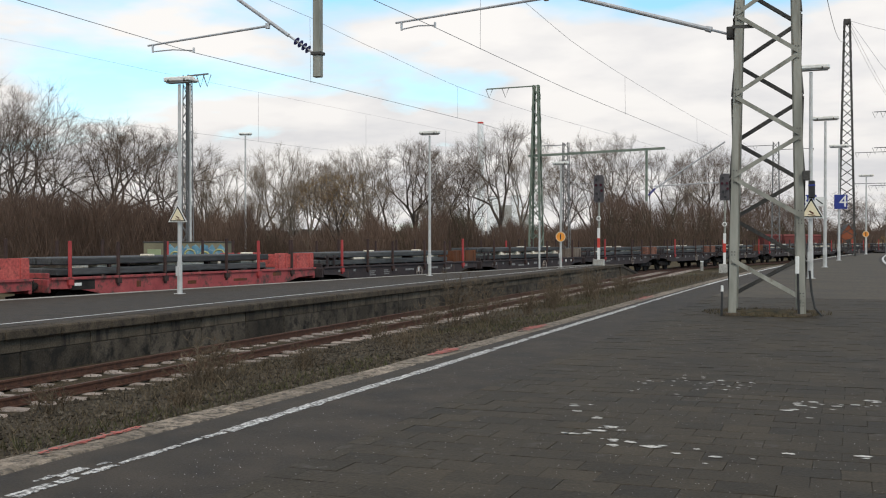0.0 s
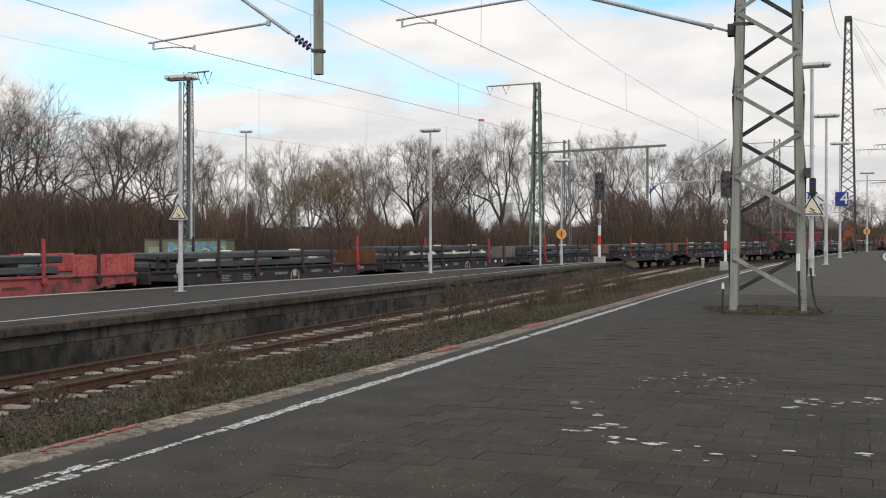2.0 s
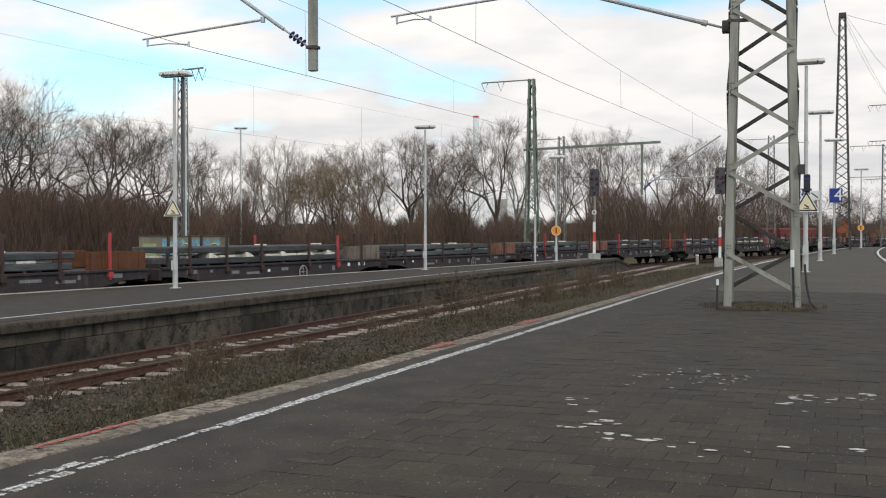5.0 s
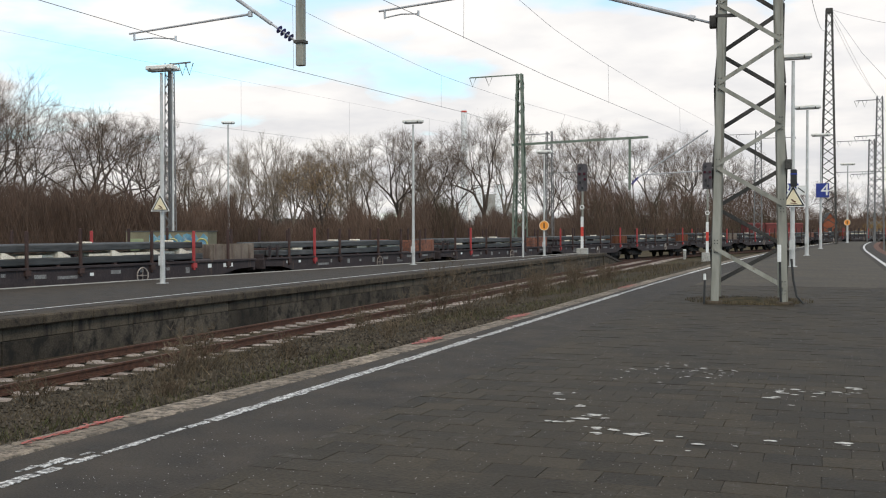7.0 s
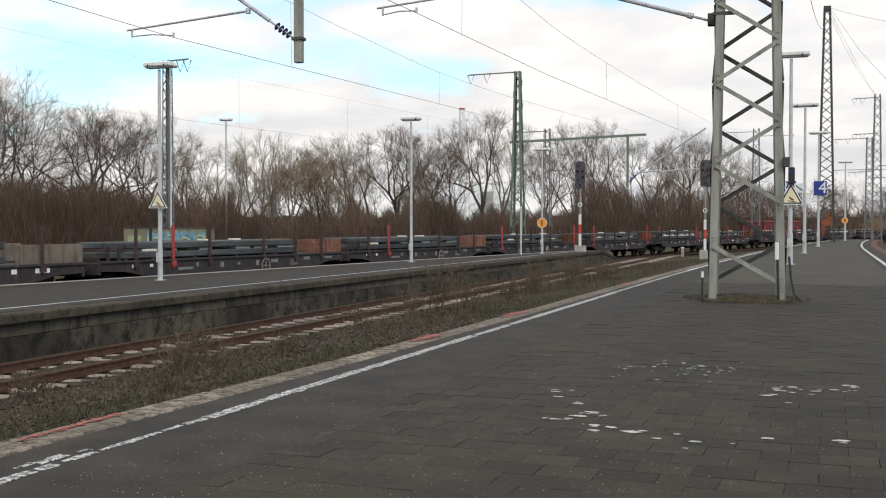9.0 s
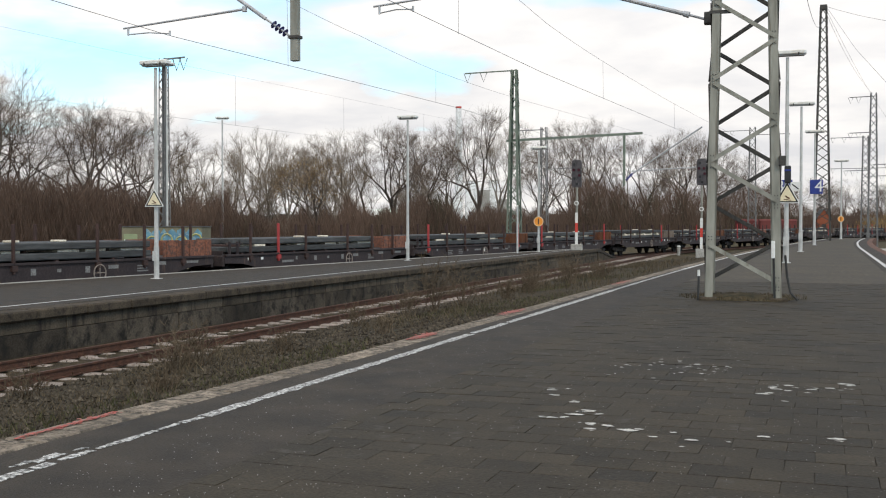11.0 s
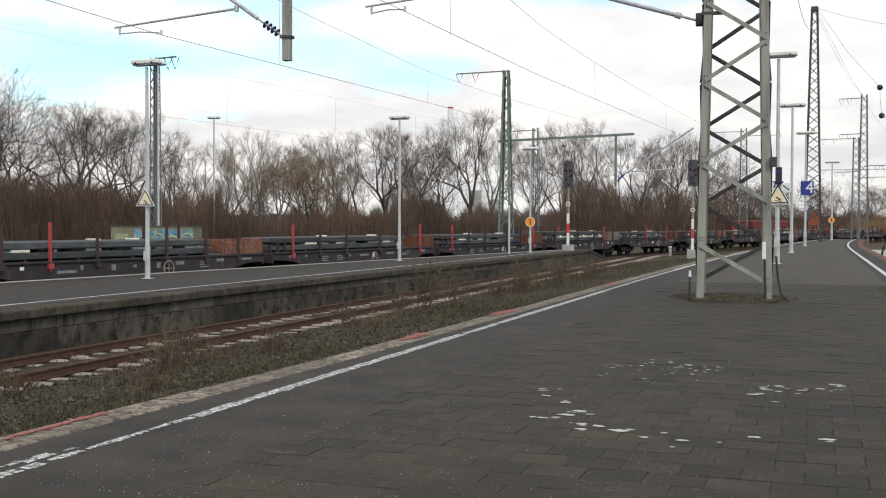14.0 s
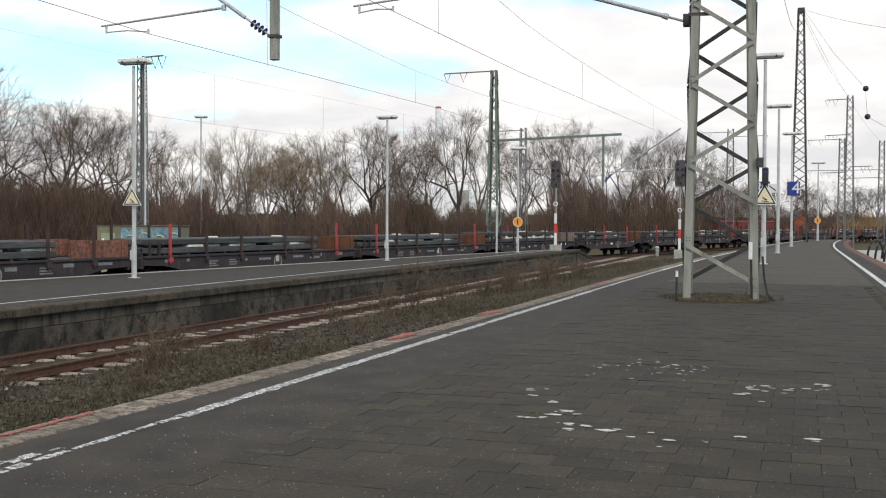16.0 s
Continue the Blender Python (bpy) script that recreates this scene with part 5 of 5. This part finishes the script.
def build_brush():
    """Bare brown thicket along the foot of the trees."""
    bank = MB()
    degs = span(-34, 30, 0.5)
    for dg in degs:
        d = belt_depth(dg)
        for k, zz in ((0.9, -1.45), (0.98, -0.2), (1.08, 1.0 + 0.8 * noise.noise((dg * 0.4, 0, 0))), (1.25, 1.7)):
            x, y = from_axis(dg, d * k)
            bank.v.append((x, y, zz))
    for i in range(len(degs) - 1):
        for j in range(3):
            a = i * 4 + j
            bank.f.append((a, a + 4, a + 5, a + 1))
    whole("embankment", bank, M["ground"], "low brown overgrown bank behind the tracks", "embankment", kind="structure", smooth=True)
    r = random.Random(3)
    for name, count, mtl, lo, hi, label, where in (("thicket", 320000, "brush", 0.84, 1.06, "dense bare reddish-brown thicket along the tracks", None),
                                                   ("thicket", 16000, "twig_pale", 0.88, 1.1, "pale dry stems standing in the thicket", None),
                                                   ("evergreen_shrubs", 30000, "brush_g", 0.86, 0.99, "dark green-brown shrubs in the thicket", ((-9, 2.6), (-2.0, 3.4), (1.0, 5.2), (9.2, 6.0), (10.6, 6.6), (12.2, 7.0), (13.8, 7.0), (15.6, 6.6), (17.2, 6.2), (18.8, 5.4))),
                                                   ("yellowed_scrub", 9000, "twig_yellow", 0.72, 0.92, "yellow-brown withered scrub far down the line", ((23.0, 4.0), (24.1, 5.6), (25.2, 6.0)))):
        mb = MB()
        for _ in range(count):
            if where:
                c, tall = r.choice(where)
                dg = r.gauss(c, 0.7)
                top = tall * math.exp(-((dg - c) / 1.1) ** 2) + 0.8
            else:
                dg = r.uniform(-26, 27)
                top = 4.3 + (1.5 if dg < -13 else 1.0 if dg < -10 else 0.2) + 1.2 * noise.noise((dg * 0.45, 1.7, 0.2)) + 1.0 * noise.noise((dg * 1.9, 5.7, 0.2)) + (-0.2 if 1.9 < dg < 5.2 else 2.4 if 8.0 < dg < 19.5 else -0.5 if -13 < dg < -4 else 0)
                top *= 0.8 + belt_depth(dg) / 400
            d = belt_depth(dg) * r.uniform(lo, hi)
            x, y = from_axis(dg, d)
            if x > train_mid(y) - 3.5 if y < 200 else False:
                continue
            ln = min(top * r.uniform(0.1, 0.36), 1.6)
            z0 = -1.4 + max(0.0, top - ln) * r.random() ** 1.55
            dx, dy = r.gauss(0, 0.2) * ln, r.gauss(0, 0.2) * ln
            w = r.uniform(0.0025, 0.0055) * (1 + d / 220)
            a = r.uniform(0, 3.1416)
            ax, ay = math.cos(a) * w, math.sin(a) * w
            mb.add([(x - ax, y - ay, z0), (x + ax, y + ay, z0), (x + dx * 0.5 + ay, y + dy * 0.5 - ax, z0 + ln * 0.55), (x + dx, y + dy, z0 + ln)], [(0, 1, 2), (0, 2, 3)])
        whole(name, mb, M[mtl], label, "bushes", kind="stuff")
    # a grey far wood that closes the distance
    mb = MB()
    n = 720
    for i in range(n + 1):
        a = math.pi * (2 * i / n - 1)
        top = 8.5 + 4 * noise.noise((i * 0.13, 0, 0)) + 2.6 * noise.noise((i * 0.7, 4, 0)) + 1.6 * noise.noise((i * 2.3, 9, 0))
        for z in (-2, top):
            mb.v.append((900 * math.sin(a), 900 * math.cos(a), z))
    for i in range(n):
        mb.f.append((2 * i, 2 * i + 1, 2 * i + 3, 2 * i + 2))
    whole("far_wood", mb, M["cloth"], "grey far wood along the horizon", "trees", kind="stuff")


def build_weeds():
    r = random.Random(17)
    mb = MB()
    for _ in range(17000):
        y = 6 + 62 * r.random() ** 1.4
        x = r.choice((r.gauss(-10.6, 0.5), r.uniform(-11.4, -6.5), r.gauss(-9.5, 0.9), r.gauss(-13.3, 0.7)))
        if x < -14.2 or x > -5:
            continue
        dens = noise.noise((x * 0.5, y * 0.22, 9.0))
        if dens < -0.05 and r.random() < 0.85:
            continue
        zz = float(np.interp(-x, [4.4, 7.2, 10, 11.5, 14.5], [-0.5, -0.9, -1.18, -1.31, -1.33]))
        ln = r.uniform(0.06, 0.3) * (1.5 if dens > 0.25 else 1.0)
        if x < -11.8:
            ln *= 0.55
        dx, dy = r.gauss(0, 0.35) * ln, r.gauss(0, 0.35) * ln
        w = r.uniform(0.003, 0.007) * (1 + y / 40)
        if y < 34:
            ln *= 0.6
        a = r.uniform(0, 3.14)
        ax, ay = math.cos(a) * w, math.sin(a) * w
        xx = x + track_bend(y)
        mb.add([(xx - ax, y - ay, zz), (xx + ax, y + ay, zz), (xx + dx, y + dy, zz + ln)], [(0, 1, 2)])
    whole("dead_weeds", mb, M["weed"], "dry brown weeds and grass in the gravel", "weeds", kind="stuff")
    mb = MB()
    for _ in range(16000):
        y, x = 9 + 46 * r.random() ** 1.2, r.uniform(-10.2, -5.0)
        if noise.noise((x * 0.45, y * 0.16, 21.0)) < 0.02:
            continue
        zz = float(np.interp(-x, [4.4, 7.2, 10, 11.5, 14.5], [-0.5, -0.9, -1.18, -1.31, -1.33]))
        ln, w, a = r.uniform(0.03, 0.13), r.uniform(0.004, 0.009) * (1 + y / 40), r.uniform(0, 3.14)
        ax, ay, xx = math.cos(a) * w, math.sin(a) * w, x + (track_bend(y) + line_bend(y)) / 2
        mb.add([(xx - ax, y - ay, zz - 0.02), (xx + ax, y + ay, zz - 0.02), (xx + r.gauss(0, 0.5) * ln, y + r.gauss(0, 0.5) * ln, zz + ln)], [(0, 1, 2)])
    whole("green_tufts", mb, M["tuft"], "low dull green tufts creeping over the gravel", "grass", kind="stuff")
    # small leafless bushes by the rail
    for x, y, h, sd in ((-10.3, 28.3, 1.7, 31), (-10.0, 30.2, 1.35, 32), (-10.6, 26.8, 0.9, 43), (-9.8, 38.0, 1.1, 44), (-9.2, 42.0, 1.3, 45), (-8.8, 46.5, 0.9, 46), (-9.6, 33.5, 0.8, 51), (-8.8, 21.0, 0.5, 52), (-8.6, 12.5, 0.4, 53), (-10.2, 15.9, 0.9, 33), (-10.0, 15.0, 0.7, 34), (-9.4, 17.6, 0.5, 35), (-10.4, 40.5, 1.3, 36), (-10.0, 44.5, 1.2, 37), (-9.6, 49.0, 0.8, 38), (-9.4, 36.0, 0.8, 39), (-11.0, 12.6, 0.5, 40), (-10.9, 24.3, 0.6, 42)):
        rr = random.Random(sd)
        mb = MB()
        for _ in range(34):
            d = Vector((rr.gauss(0, 0.4), rr.gauss(0, 0.4), 1)).normalized()
            p = Vector((rr.gauss(0, 0.1), rr.gauss(0, 0.1), 0))
            ln = h * rr.uniform(0.5, 1.0)
            q = p
            for i in range(4):
                e = q + (d + Vector((rr.gauss(0, 0.12), rr.gauss(0, 0.12), 0))).normalized() * ln / 4
                mb.tube(q, e, 0.008 * (1 - i * 0.2), 0.0065 * (1 - i * 0.2), 3, caps=False)
                if i:
                    for _ in range(5):
                        s = (d + Vector((rr.gauss(0, 0.7), rr.gauss(0, 0.7), rr.gauss(0, 0.4)))).normalized()
                        mb.tube(e, e + s * rr.uniform(0.06, 0.22) * h, 0.005, 0.002, 3, caps=False)
                q = e
        zz = float(np.interp(-x, [4.4, 7.2, 10, 11.5, 14.5], [-0.5, -0.9, -1.18, -1.31, -1.33]))
        b = whole("dry_bush", mb, M["dry_twig"], "small leafless brown bush growing in the gravel", "bush", "bushes in the track bed")
        b.matrix_basis = pose(x + track_bend(y), y, zz - 0.03)


# ---------------------------------------------------------------- wires
def catenary(name, contact, mess, droppers, label, r=0.0065):
    """A contact wire through its points with a carrying wire above it, and droppers between."""
    t = thing(name, label, "overhead wire", None, "overhead wires")
    part("contact_wire", MB().path(contact, r, 5), M["wire"], t)
    pts = []
    for p, q in zip(mess, mess[1:]):
        for i in range(8):
            k = i / 8
            v = Vector(p).lerp(Vector(q), k)
            v.z -= 0.02 * 4 * k * (1 - k)
            pts.append(v)
    pts.append(Vector(mess[-1]))
    part("carrier_wire", MB().path(pts, r * 0.75, 5), M["wire"], t)
    cy = [p[1] for p in contact]
    for y in droppers:
        x = np.interp(y, cy, [p[0] for p in contact])
        z0 = np.interp(y, cy, [p[2] for p in contact])
        z1 = np.interp(y, [v.y for v in pts], [v.z for v in pts])
        x1 = np.interp(y, [v.y for v in pts], [v.x for v in pts])
        part("dropper", MB().tube((x, y, z0 - 0.03), (x1, y, z1), 0.0042, 0.0042, 5), M["wire"], t)
    return t


# ---------------------------------------------------------------- buildings and far things
def build_hut():
    t = thing("trackside_hut", "low flat-roofed hut with green door and blue graffiti", "hut", pose(-32.6, 47.0, -1.4, 0, 0, 20.9))
    part("wall", MB().box(-1.75, 2.45, 0, 2.4, 0, 2.5, 0.02), M["hut"], t)
    part("roof", MB().box(-1.8, 2.5, -0.05, 2.45, 2.5, 2.55, 0.02), M["roof"], t)
    part("door", MB().box(-1.55, -0.85, -0.03, 0.0, 0.05, 2.15, 0.01), M["hut_door"], t)
    part("lamp", MB().box(-1.5, -1.38, -0.1, -0.03, 1.75, 1.87, 0.01), M["white"], t)
    for i in range(7):
        x0 = -0.55 + 0.43 * i
        mb = MB().prism([(x0, 0.5), (x0 + 0.42, 0.5), (x0 + 0.42, 2.2 + 0.15 * math.sin(i * 2.1)), (x0 + 0.2, 2.42), (x0, 2.25 + 0.1 * math.cos(i * 1.7))], -0.008, 0.0)
        part("graffiti", mb, M["graf_a"], t, "blue and turquoise graffiti")
    for i in range(4):
        mb = MB().ring((-0.1 + 0.75 * i, -0.008, 1.75 + 0.12 * (i % 2)), 0.27, 0.05, 18, 4, "y")
        part("graffiti", mb, M["graf_b"], t, "yellow-green graffiti loops")


def build_far():
    t = thing("chimney", "tall pale far chimney with a red band at its top", "chimney", pose(-194.2, 568.8, -2))
    part("shaft", MB().lathe((0, 0, 0), [(2.6, 0), (2.3, 20), (1.9, 45), (1.6, 69)], 20), M["chimney"], t)
    part("red_band", MB().lathe((0, 0, 0), [(1.63, 68.0), (1.62, 68.95)], 20), M["red_sig"], t, "red band")
    for dx, w, h, mtl in ((-187.5, 7, 27.0, "chimney"), (-180.5, 6, 22, "concrete"), (-176.0, 5, 27.5, "chimney"), (-170.5, 5, 17, "concrete"), (-197, 9, 16, "chimney")):
        b = thing("far_building", "pale far industrial block beyond the trees", "building", pose(dx, 572 + (dx + 187) * 0.38, -2, 0, 0, 20.9), "far industrial blocks")
        part("wall", MB().box(-w / 2, w / 2, -4, 4, 0, h, 0.1), M[mtl], b)
        part("roof", MB().box(-w / 2 - 0.1, w / 2 + 0.1, -4.1, 4.1, h, h + 0.4, 0.05), M["concrete"], b)
    # parked red wagons far off
    for i in range(3):
        x, y = from_axis(17.0 + 0.95 * i, 152 + 2.5 * i)
        t = thing("covered_wagon", "red covered goods wagon parked far down the line", "freight wagon", pose(x, y, -1.3, 0, 0, -67), "parked red wagons")
        part("body", MB().box(-1.2, 1.2, -1.3, 1.3, 1.1, 3.1, 0.1), M["far_red"], t)
        part("roof", MB().prism([(-1.25, 3.08), (1.25, 3.08), (0.9, 3.3), (-0.9, 3.3)], -1.3, 1.3), M["far_red"], t)
        part("underframe", MB().box(-1.1, 1.1, -1.25, 1.25, 0.0, 1.1, 0.05), M["under"], t)
    x, y = from_axis(20.75, 185)
    t = thing("gabled_house", "small house with an orange-red gable by the line", "house", pose(x, y, -1.4, 0, 0, 10))
    part("wall", MB().prism([(-1.1, 0), (1.1, 0), (1.1, 3.7), (0, 5.2), (-1.1, 3.7)], 0, 4), M["brick_red"], t)
    for s in (-1, 1):
        part("roof", MB().bar((s * 1.35, 2, 3.5), (0, 2, 5.3), 4.3, 0.1), M["roof"], t)
    part("window", MB().box(-0.35, 0.35, -0.03, 0.02, 1.8, 2.7, 0.02), M["black"], t)


def build_scene():
    build_ground()
    build_track("track_near", lambda y: -12.9 + track_bend(y), -6, 118, "rusty rails on pale concrete sleepers, half overgrown")
    build_track("track_train", lambda y: train_mid(y), -40, 230, "rails of the goods train's track", sleepers=False)
    build_track("track_side", lambda y: 4.6, -6, 54, "rusty rails beyond the platform's far side", sleepers=False)
    build_far_platform()
    build_big_mast()
    # lamps
    for x, y, h, turn in ((-19.2, 27.8, 6.5, 0), (-18.1, 45.8, 6.52, 0), (-16.3, 62.6, 6.2, 0)):
        build_lamp("platform_lamp", x, y, Z_OPP, h, "tall pale grey lamp post with a long flat head", "platform lamps", 0.95, turn, 0.06)
    for x, y, h in ((-1.24, 36.4, 6.72), (-1.13, 51.4, 6.68), (-0.72, 68.4, 6.8)):
        build_lamp("platform_lamp", x, y, 0, h, "tall pale grey lamp post with a long flat head", "platform lamps", 1.15, 0, 0.066)
    build_lamp("platform_lamp", 1.12, 97.5, 0, 6.63, "tall pale grey lamp post with a long flat head", "platform lamps", 1.2, 0, 0.07)
    build_lamp("yard_lamp", -39.6, 65.2, -1.4, 10.0, "tall thin yard lamp behind the tracks", "yard lamps", 0.9, 20, 0.07)
    build_warning(-19.17, 27.66, 1.96, 0.6, 12, 0.06)
    build_warning(-1.22, 36.25, 2.16, 0.8, 4, 0.06)
    build_disc(-16.27, 62.48, 1.42, 0.3)
    build_disc(1.1, 97.38, 1.71, 0.26)
    build_platform_sign(-1.83, 51.2, 2.95, "3", "blue platform number sign on a lamp pole", 0.68, 0.64, True)
    build_platform_sign(-0.62, 68.22, 3.5, "4", "blue platform number sign on a lamp pole", 0.74, 0.85)
    t = thing("loudspeaker", "dark box loudspeaker on the lamp pole", "loudspeaker", pose(-1.2, 36.2, 2.85))
    part("housing", MB().box(-0.1, 0.1, -0.1, 0.1, -0.28, 0.28, 0.03), M["black"], t)
    part("band", MB().box(-0.105, 0.105, -0.106, 0.106, 0.1, 0.16, 0.01), M["blue_sign"], t)
    t = thing("marker_post", "slim white post on the opposite platform", "post", pose(-16.8, 59.7, Z_OPP))
    part("pole", MB().tube((0, 0, 0), (0, 0, 2.7), 0.06, 0.05, 10), M["galv"], t)
    part("cap", MB().tube((0, 0, 2.7), (0, 0, 2.76), 0.065, 0.04, 10), M["lamp_white"], t)
    t = thing("marker_post", "short pale trackside marker post", "post", pose(-11.9, 93.0, -1.42))
    part("pole", MB().box(-0.12, 0.12, -0.08, 0.08, 0, 0.75, 0.03), M["concrete"], t)
    part("cap", MB().box(-0.14, 0.14, -0.1, 0.1, 0.75, 0.86, 0.03), M["white"], t)
    build_signal(-15.0, 67.2, Z_OPP, 5.75, "light signal with red and white mast board at the platform end")
    build_signal(-7.75, 72.0, -1.35, 6.9, "light signal with red and white mast board beside the track", 0, 1.0)
    # masts
    gm = build_plain_mast("boom_mast", -20.95, 73.6, -1.4, 1.0, 0.42, 13.6, 17, "green lattice mast with a long boom and hanging post", M["mast_green"], 0.13, 0.06, ((-3.7, 0, 13.5),))
    part("boom", MB().bar((-0.6, 0.1, 8.6), (9.0, 0.4, 8.9), 0.15, 0.16), M["mast_green"], gm)
    part("hanging_post", MB().box(7.68, 7.84, 0.24, 0.4, 5.3, 8.78, 0.02), M["mast_green"], gm)
    part("arm_tube", MB().tube((8.3, 0.3, 6.1), (13.0, 0.3, 9.2), 0.06, 0.06, 6).tube((8.3, 0.3, 6.3), (12.6, 0.3, 6.5), 0.045, 0.045, 6), M["tube"], gm)
    part("insulator", MB().tube((7.9, 0.3, 5.7), (8.35, 0.3, 6.15), 0.07, 0.07, 8), M["insul"], gm)
    build_plain_mast("lattice_mast_slim", -34.75, 51.1, -1.4, 0.5, 0.38, 11.85, 24, "slim dark lattice mast behind the hut", M["mast_far"], 0.06, 0.035, ((0, 1.35, 11.8),))
    build_lamp("yard_lamp", -34.3, 50.7, -1.4, 11.4, "tall thin yard lamp behind the tracks", "yard lamps", 0.9, 0, 0.055)
    build_plain_mast("lattice_mast_slim", -27.4, 107.3, -1.4, 0.9, 0.6, 12.6, 16, "slim dark lattice mast among the trees", M["mast_far"], 0.08, 0.05, ((-3.3, 0, 12.3), (0, 3.0, 8.3)))
    build_plain_mast("lattice_mast_slim", -9.95, 156.8, -1.4, 1.2, 0.8, 16.3, 16, "slim dark lattice mast far off", M["mast_far"], 0.1, 0.06, ((-4.5, 0, 15.8), (0, 5, 15.2)))
    build_plain_mast("lattice_mast_tall", -0.38, 87.5, 0, 1.28, 0.46, 18.0, 24, "tall rust-brown lattice mast at the platform end", M["mast_dark"], 0.12, 0.055, (), 0, True)
    build_plain_mast("lattice_mast_slim", 4.55, 123, -1.4, 1.1, 0.6, 16.6, 18, "dark lattice mast with cross arms far down the line", M["mast_far"], 0.11, 0.06, ((-2.4, 0, 16.2), (-2.4, 0, 12.4), (0, 2.2, 9.0)))
    build_plain_mast("lattice_mast_slim", 4.6, 149.3, -1.4, 1.1, 0.7, 14.1, 15, "dark lattice mast with cross arms far down the line", M["mast_far"], 0.12, 0.07, ((-4.2, 0, 13.9), (-2.5, 0.5, 9.6)))
    build_plain_mast("lattice_mast_slim", 10.2, 161.8, -1.4, 1.0, 0.7, 14.6, 15, "dark lattice mast with cross arms far down the line", M["mast_far"], 0.12, 0.07, ((-10.0, 0, 10.5), (-5, 0, 9.4)))
    # wires
    catenary("overhead_wire", [(-11.60, -30.00, 5.15), (-12.60, 18.75, 5.08), (-11.65, 34.00, 5.14), (-11.63, 76.00, 5.24), (-7.50, 130.00, 5.20)],
             [(-11.60, -30.00, 7.20), (-12.60, 18.75, 6.85), (-12.34, 23.30, 6.66), (-12.21, 27.40, 6.46), (-11.76, 32.20, 6.13), (-11.19, 38.50, 6.02), (-11.64, 76.00, 7.45)], (23.3, 32.2, 47, 60), "contact wire and carrying wire over the near track")
    catenary("overhead_wire", [(-9.60, -30.00, 5.30), (-7.30, 18.75, 5.22), (-7.10, 27.60, 5.25), (-5.99, 46.00, 5.26), (-5.93, 76.00, 5.98)],
             [(-9.60, -30.00, 7.60), (-7.30, 18.75, 7.15), (-7.05, 28.00, 6.58), (-6.74, 33.90, 6.42), (-6.04, 45.50, 6.27), (-5.94, 76.00, 7.29)], (21.2, 33.9, 45.5), "contact wire and carrying wire over the former track")
    catenary("overhead_wire", [(-25.4, -30, 5.0), (-21.9, 30, 5.0), (-17.2, 76, 5.2), (-9, 120, 5.2)], [(-25.4, -30, 6.8), (-21.9, 30, 6.9), (-17.2, 76, 7.0), (-9, 120, 7.0)], (20, 36, 44, 52, 60), "contact wire and carrying wire over the train's track", 0.0042)
    t = thing("feeder_wires", "thin feeder wires between the tall masts", "overhead wire")
    for a, b, sag in (((-0.4, 87.5, 17.9), (4.5, 123, 15.1), 0.8), ((-0.2, 87.5, 17.7), (10.2, 161.8, 13.0), 1.2), ((-1.1, 19.5, 9.8), (-0.4, 87.5, 17.0), 2.4), ((-0.2, 87.5, 17.9), (9.5, 62, 11.2), 0.5)):
        pts = []
        for i in range(15):
            k = i / 14
            v = Vector(a).lerp(Vector(b), k)
            v.z -= sag * 4 * k * (1 - k)
            pts.append(v)
        part("wire", MB().path(pts, 0.012, 4), M["wire"], t)
    t = thing("insulator_balls", "two dark balls hanging on a wire", "insulator")
    part("wire", MB().path([(-0.2, 87.5, 17.9), (1.7, 75.0, 12.6), (3.19, 64.57, 8.94), (3.22, 64.57, 8.2), (3.3, 64.57, 7.37), (5.2, 52.0, 4.6)], 0.012, 5), M["wire"], t)
    for p in ((3.19, 64.57, 8.94), (3.3, 64.57, 7.37)):
        part("ball", MB().lathe(p, [(0.01, -0.16), (0.1, -0.13), (0.155, -0.05), (0.155, 0.05), (0.1, 0.13), (0.01, 0.16)], 14), M["black"], t, smooth=True)
    # a pale slab with looped hoses on it, beyond the platform's far side
    whole("concrete_slab", MB().box(3.25, 5.4, 55, 84, -1.5, -0.5, 0.03), M["concrete"], "pale weathered concrete slab beside the platform", "slab")
    for x, y, rr in ((3.65, 62, 0.55), (3.95, 60, 0.6), (4.15, 57.5, 0.5), (4.5, 63.5, 0.6)):
        t = thing("looped_hose", "thick dark hose looped above a concrete slab", "hose", None, "hoses")
        part("loop", MB().path([(x + rr * math.cos(a * 0.35) * 0.8, y + 1.5 * rr * math.cos(a * 0.35 + 0.6), -0.5 + 1.85 * rr * math.sin(a * 0.35)) for a in range(10)], 0.06, 8), M["cable"], t)
    build_hut()
    build_far()
    build_brush()
    build_trees()
    build_weeds()
    build_train()
    build_near_platform()


build_scene()
motions()
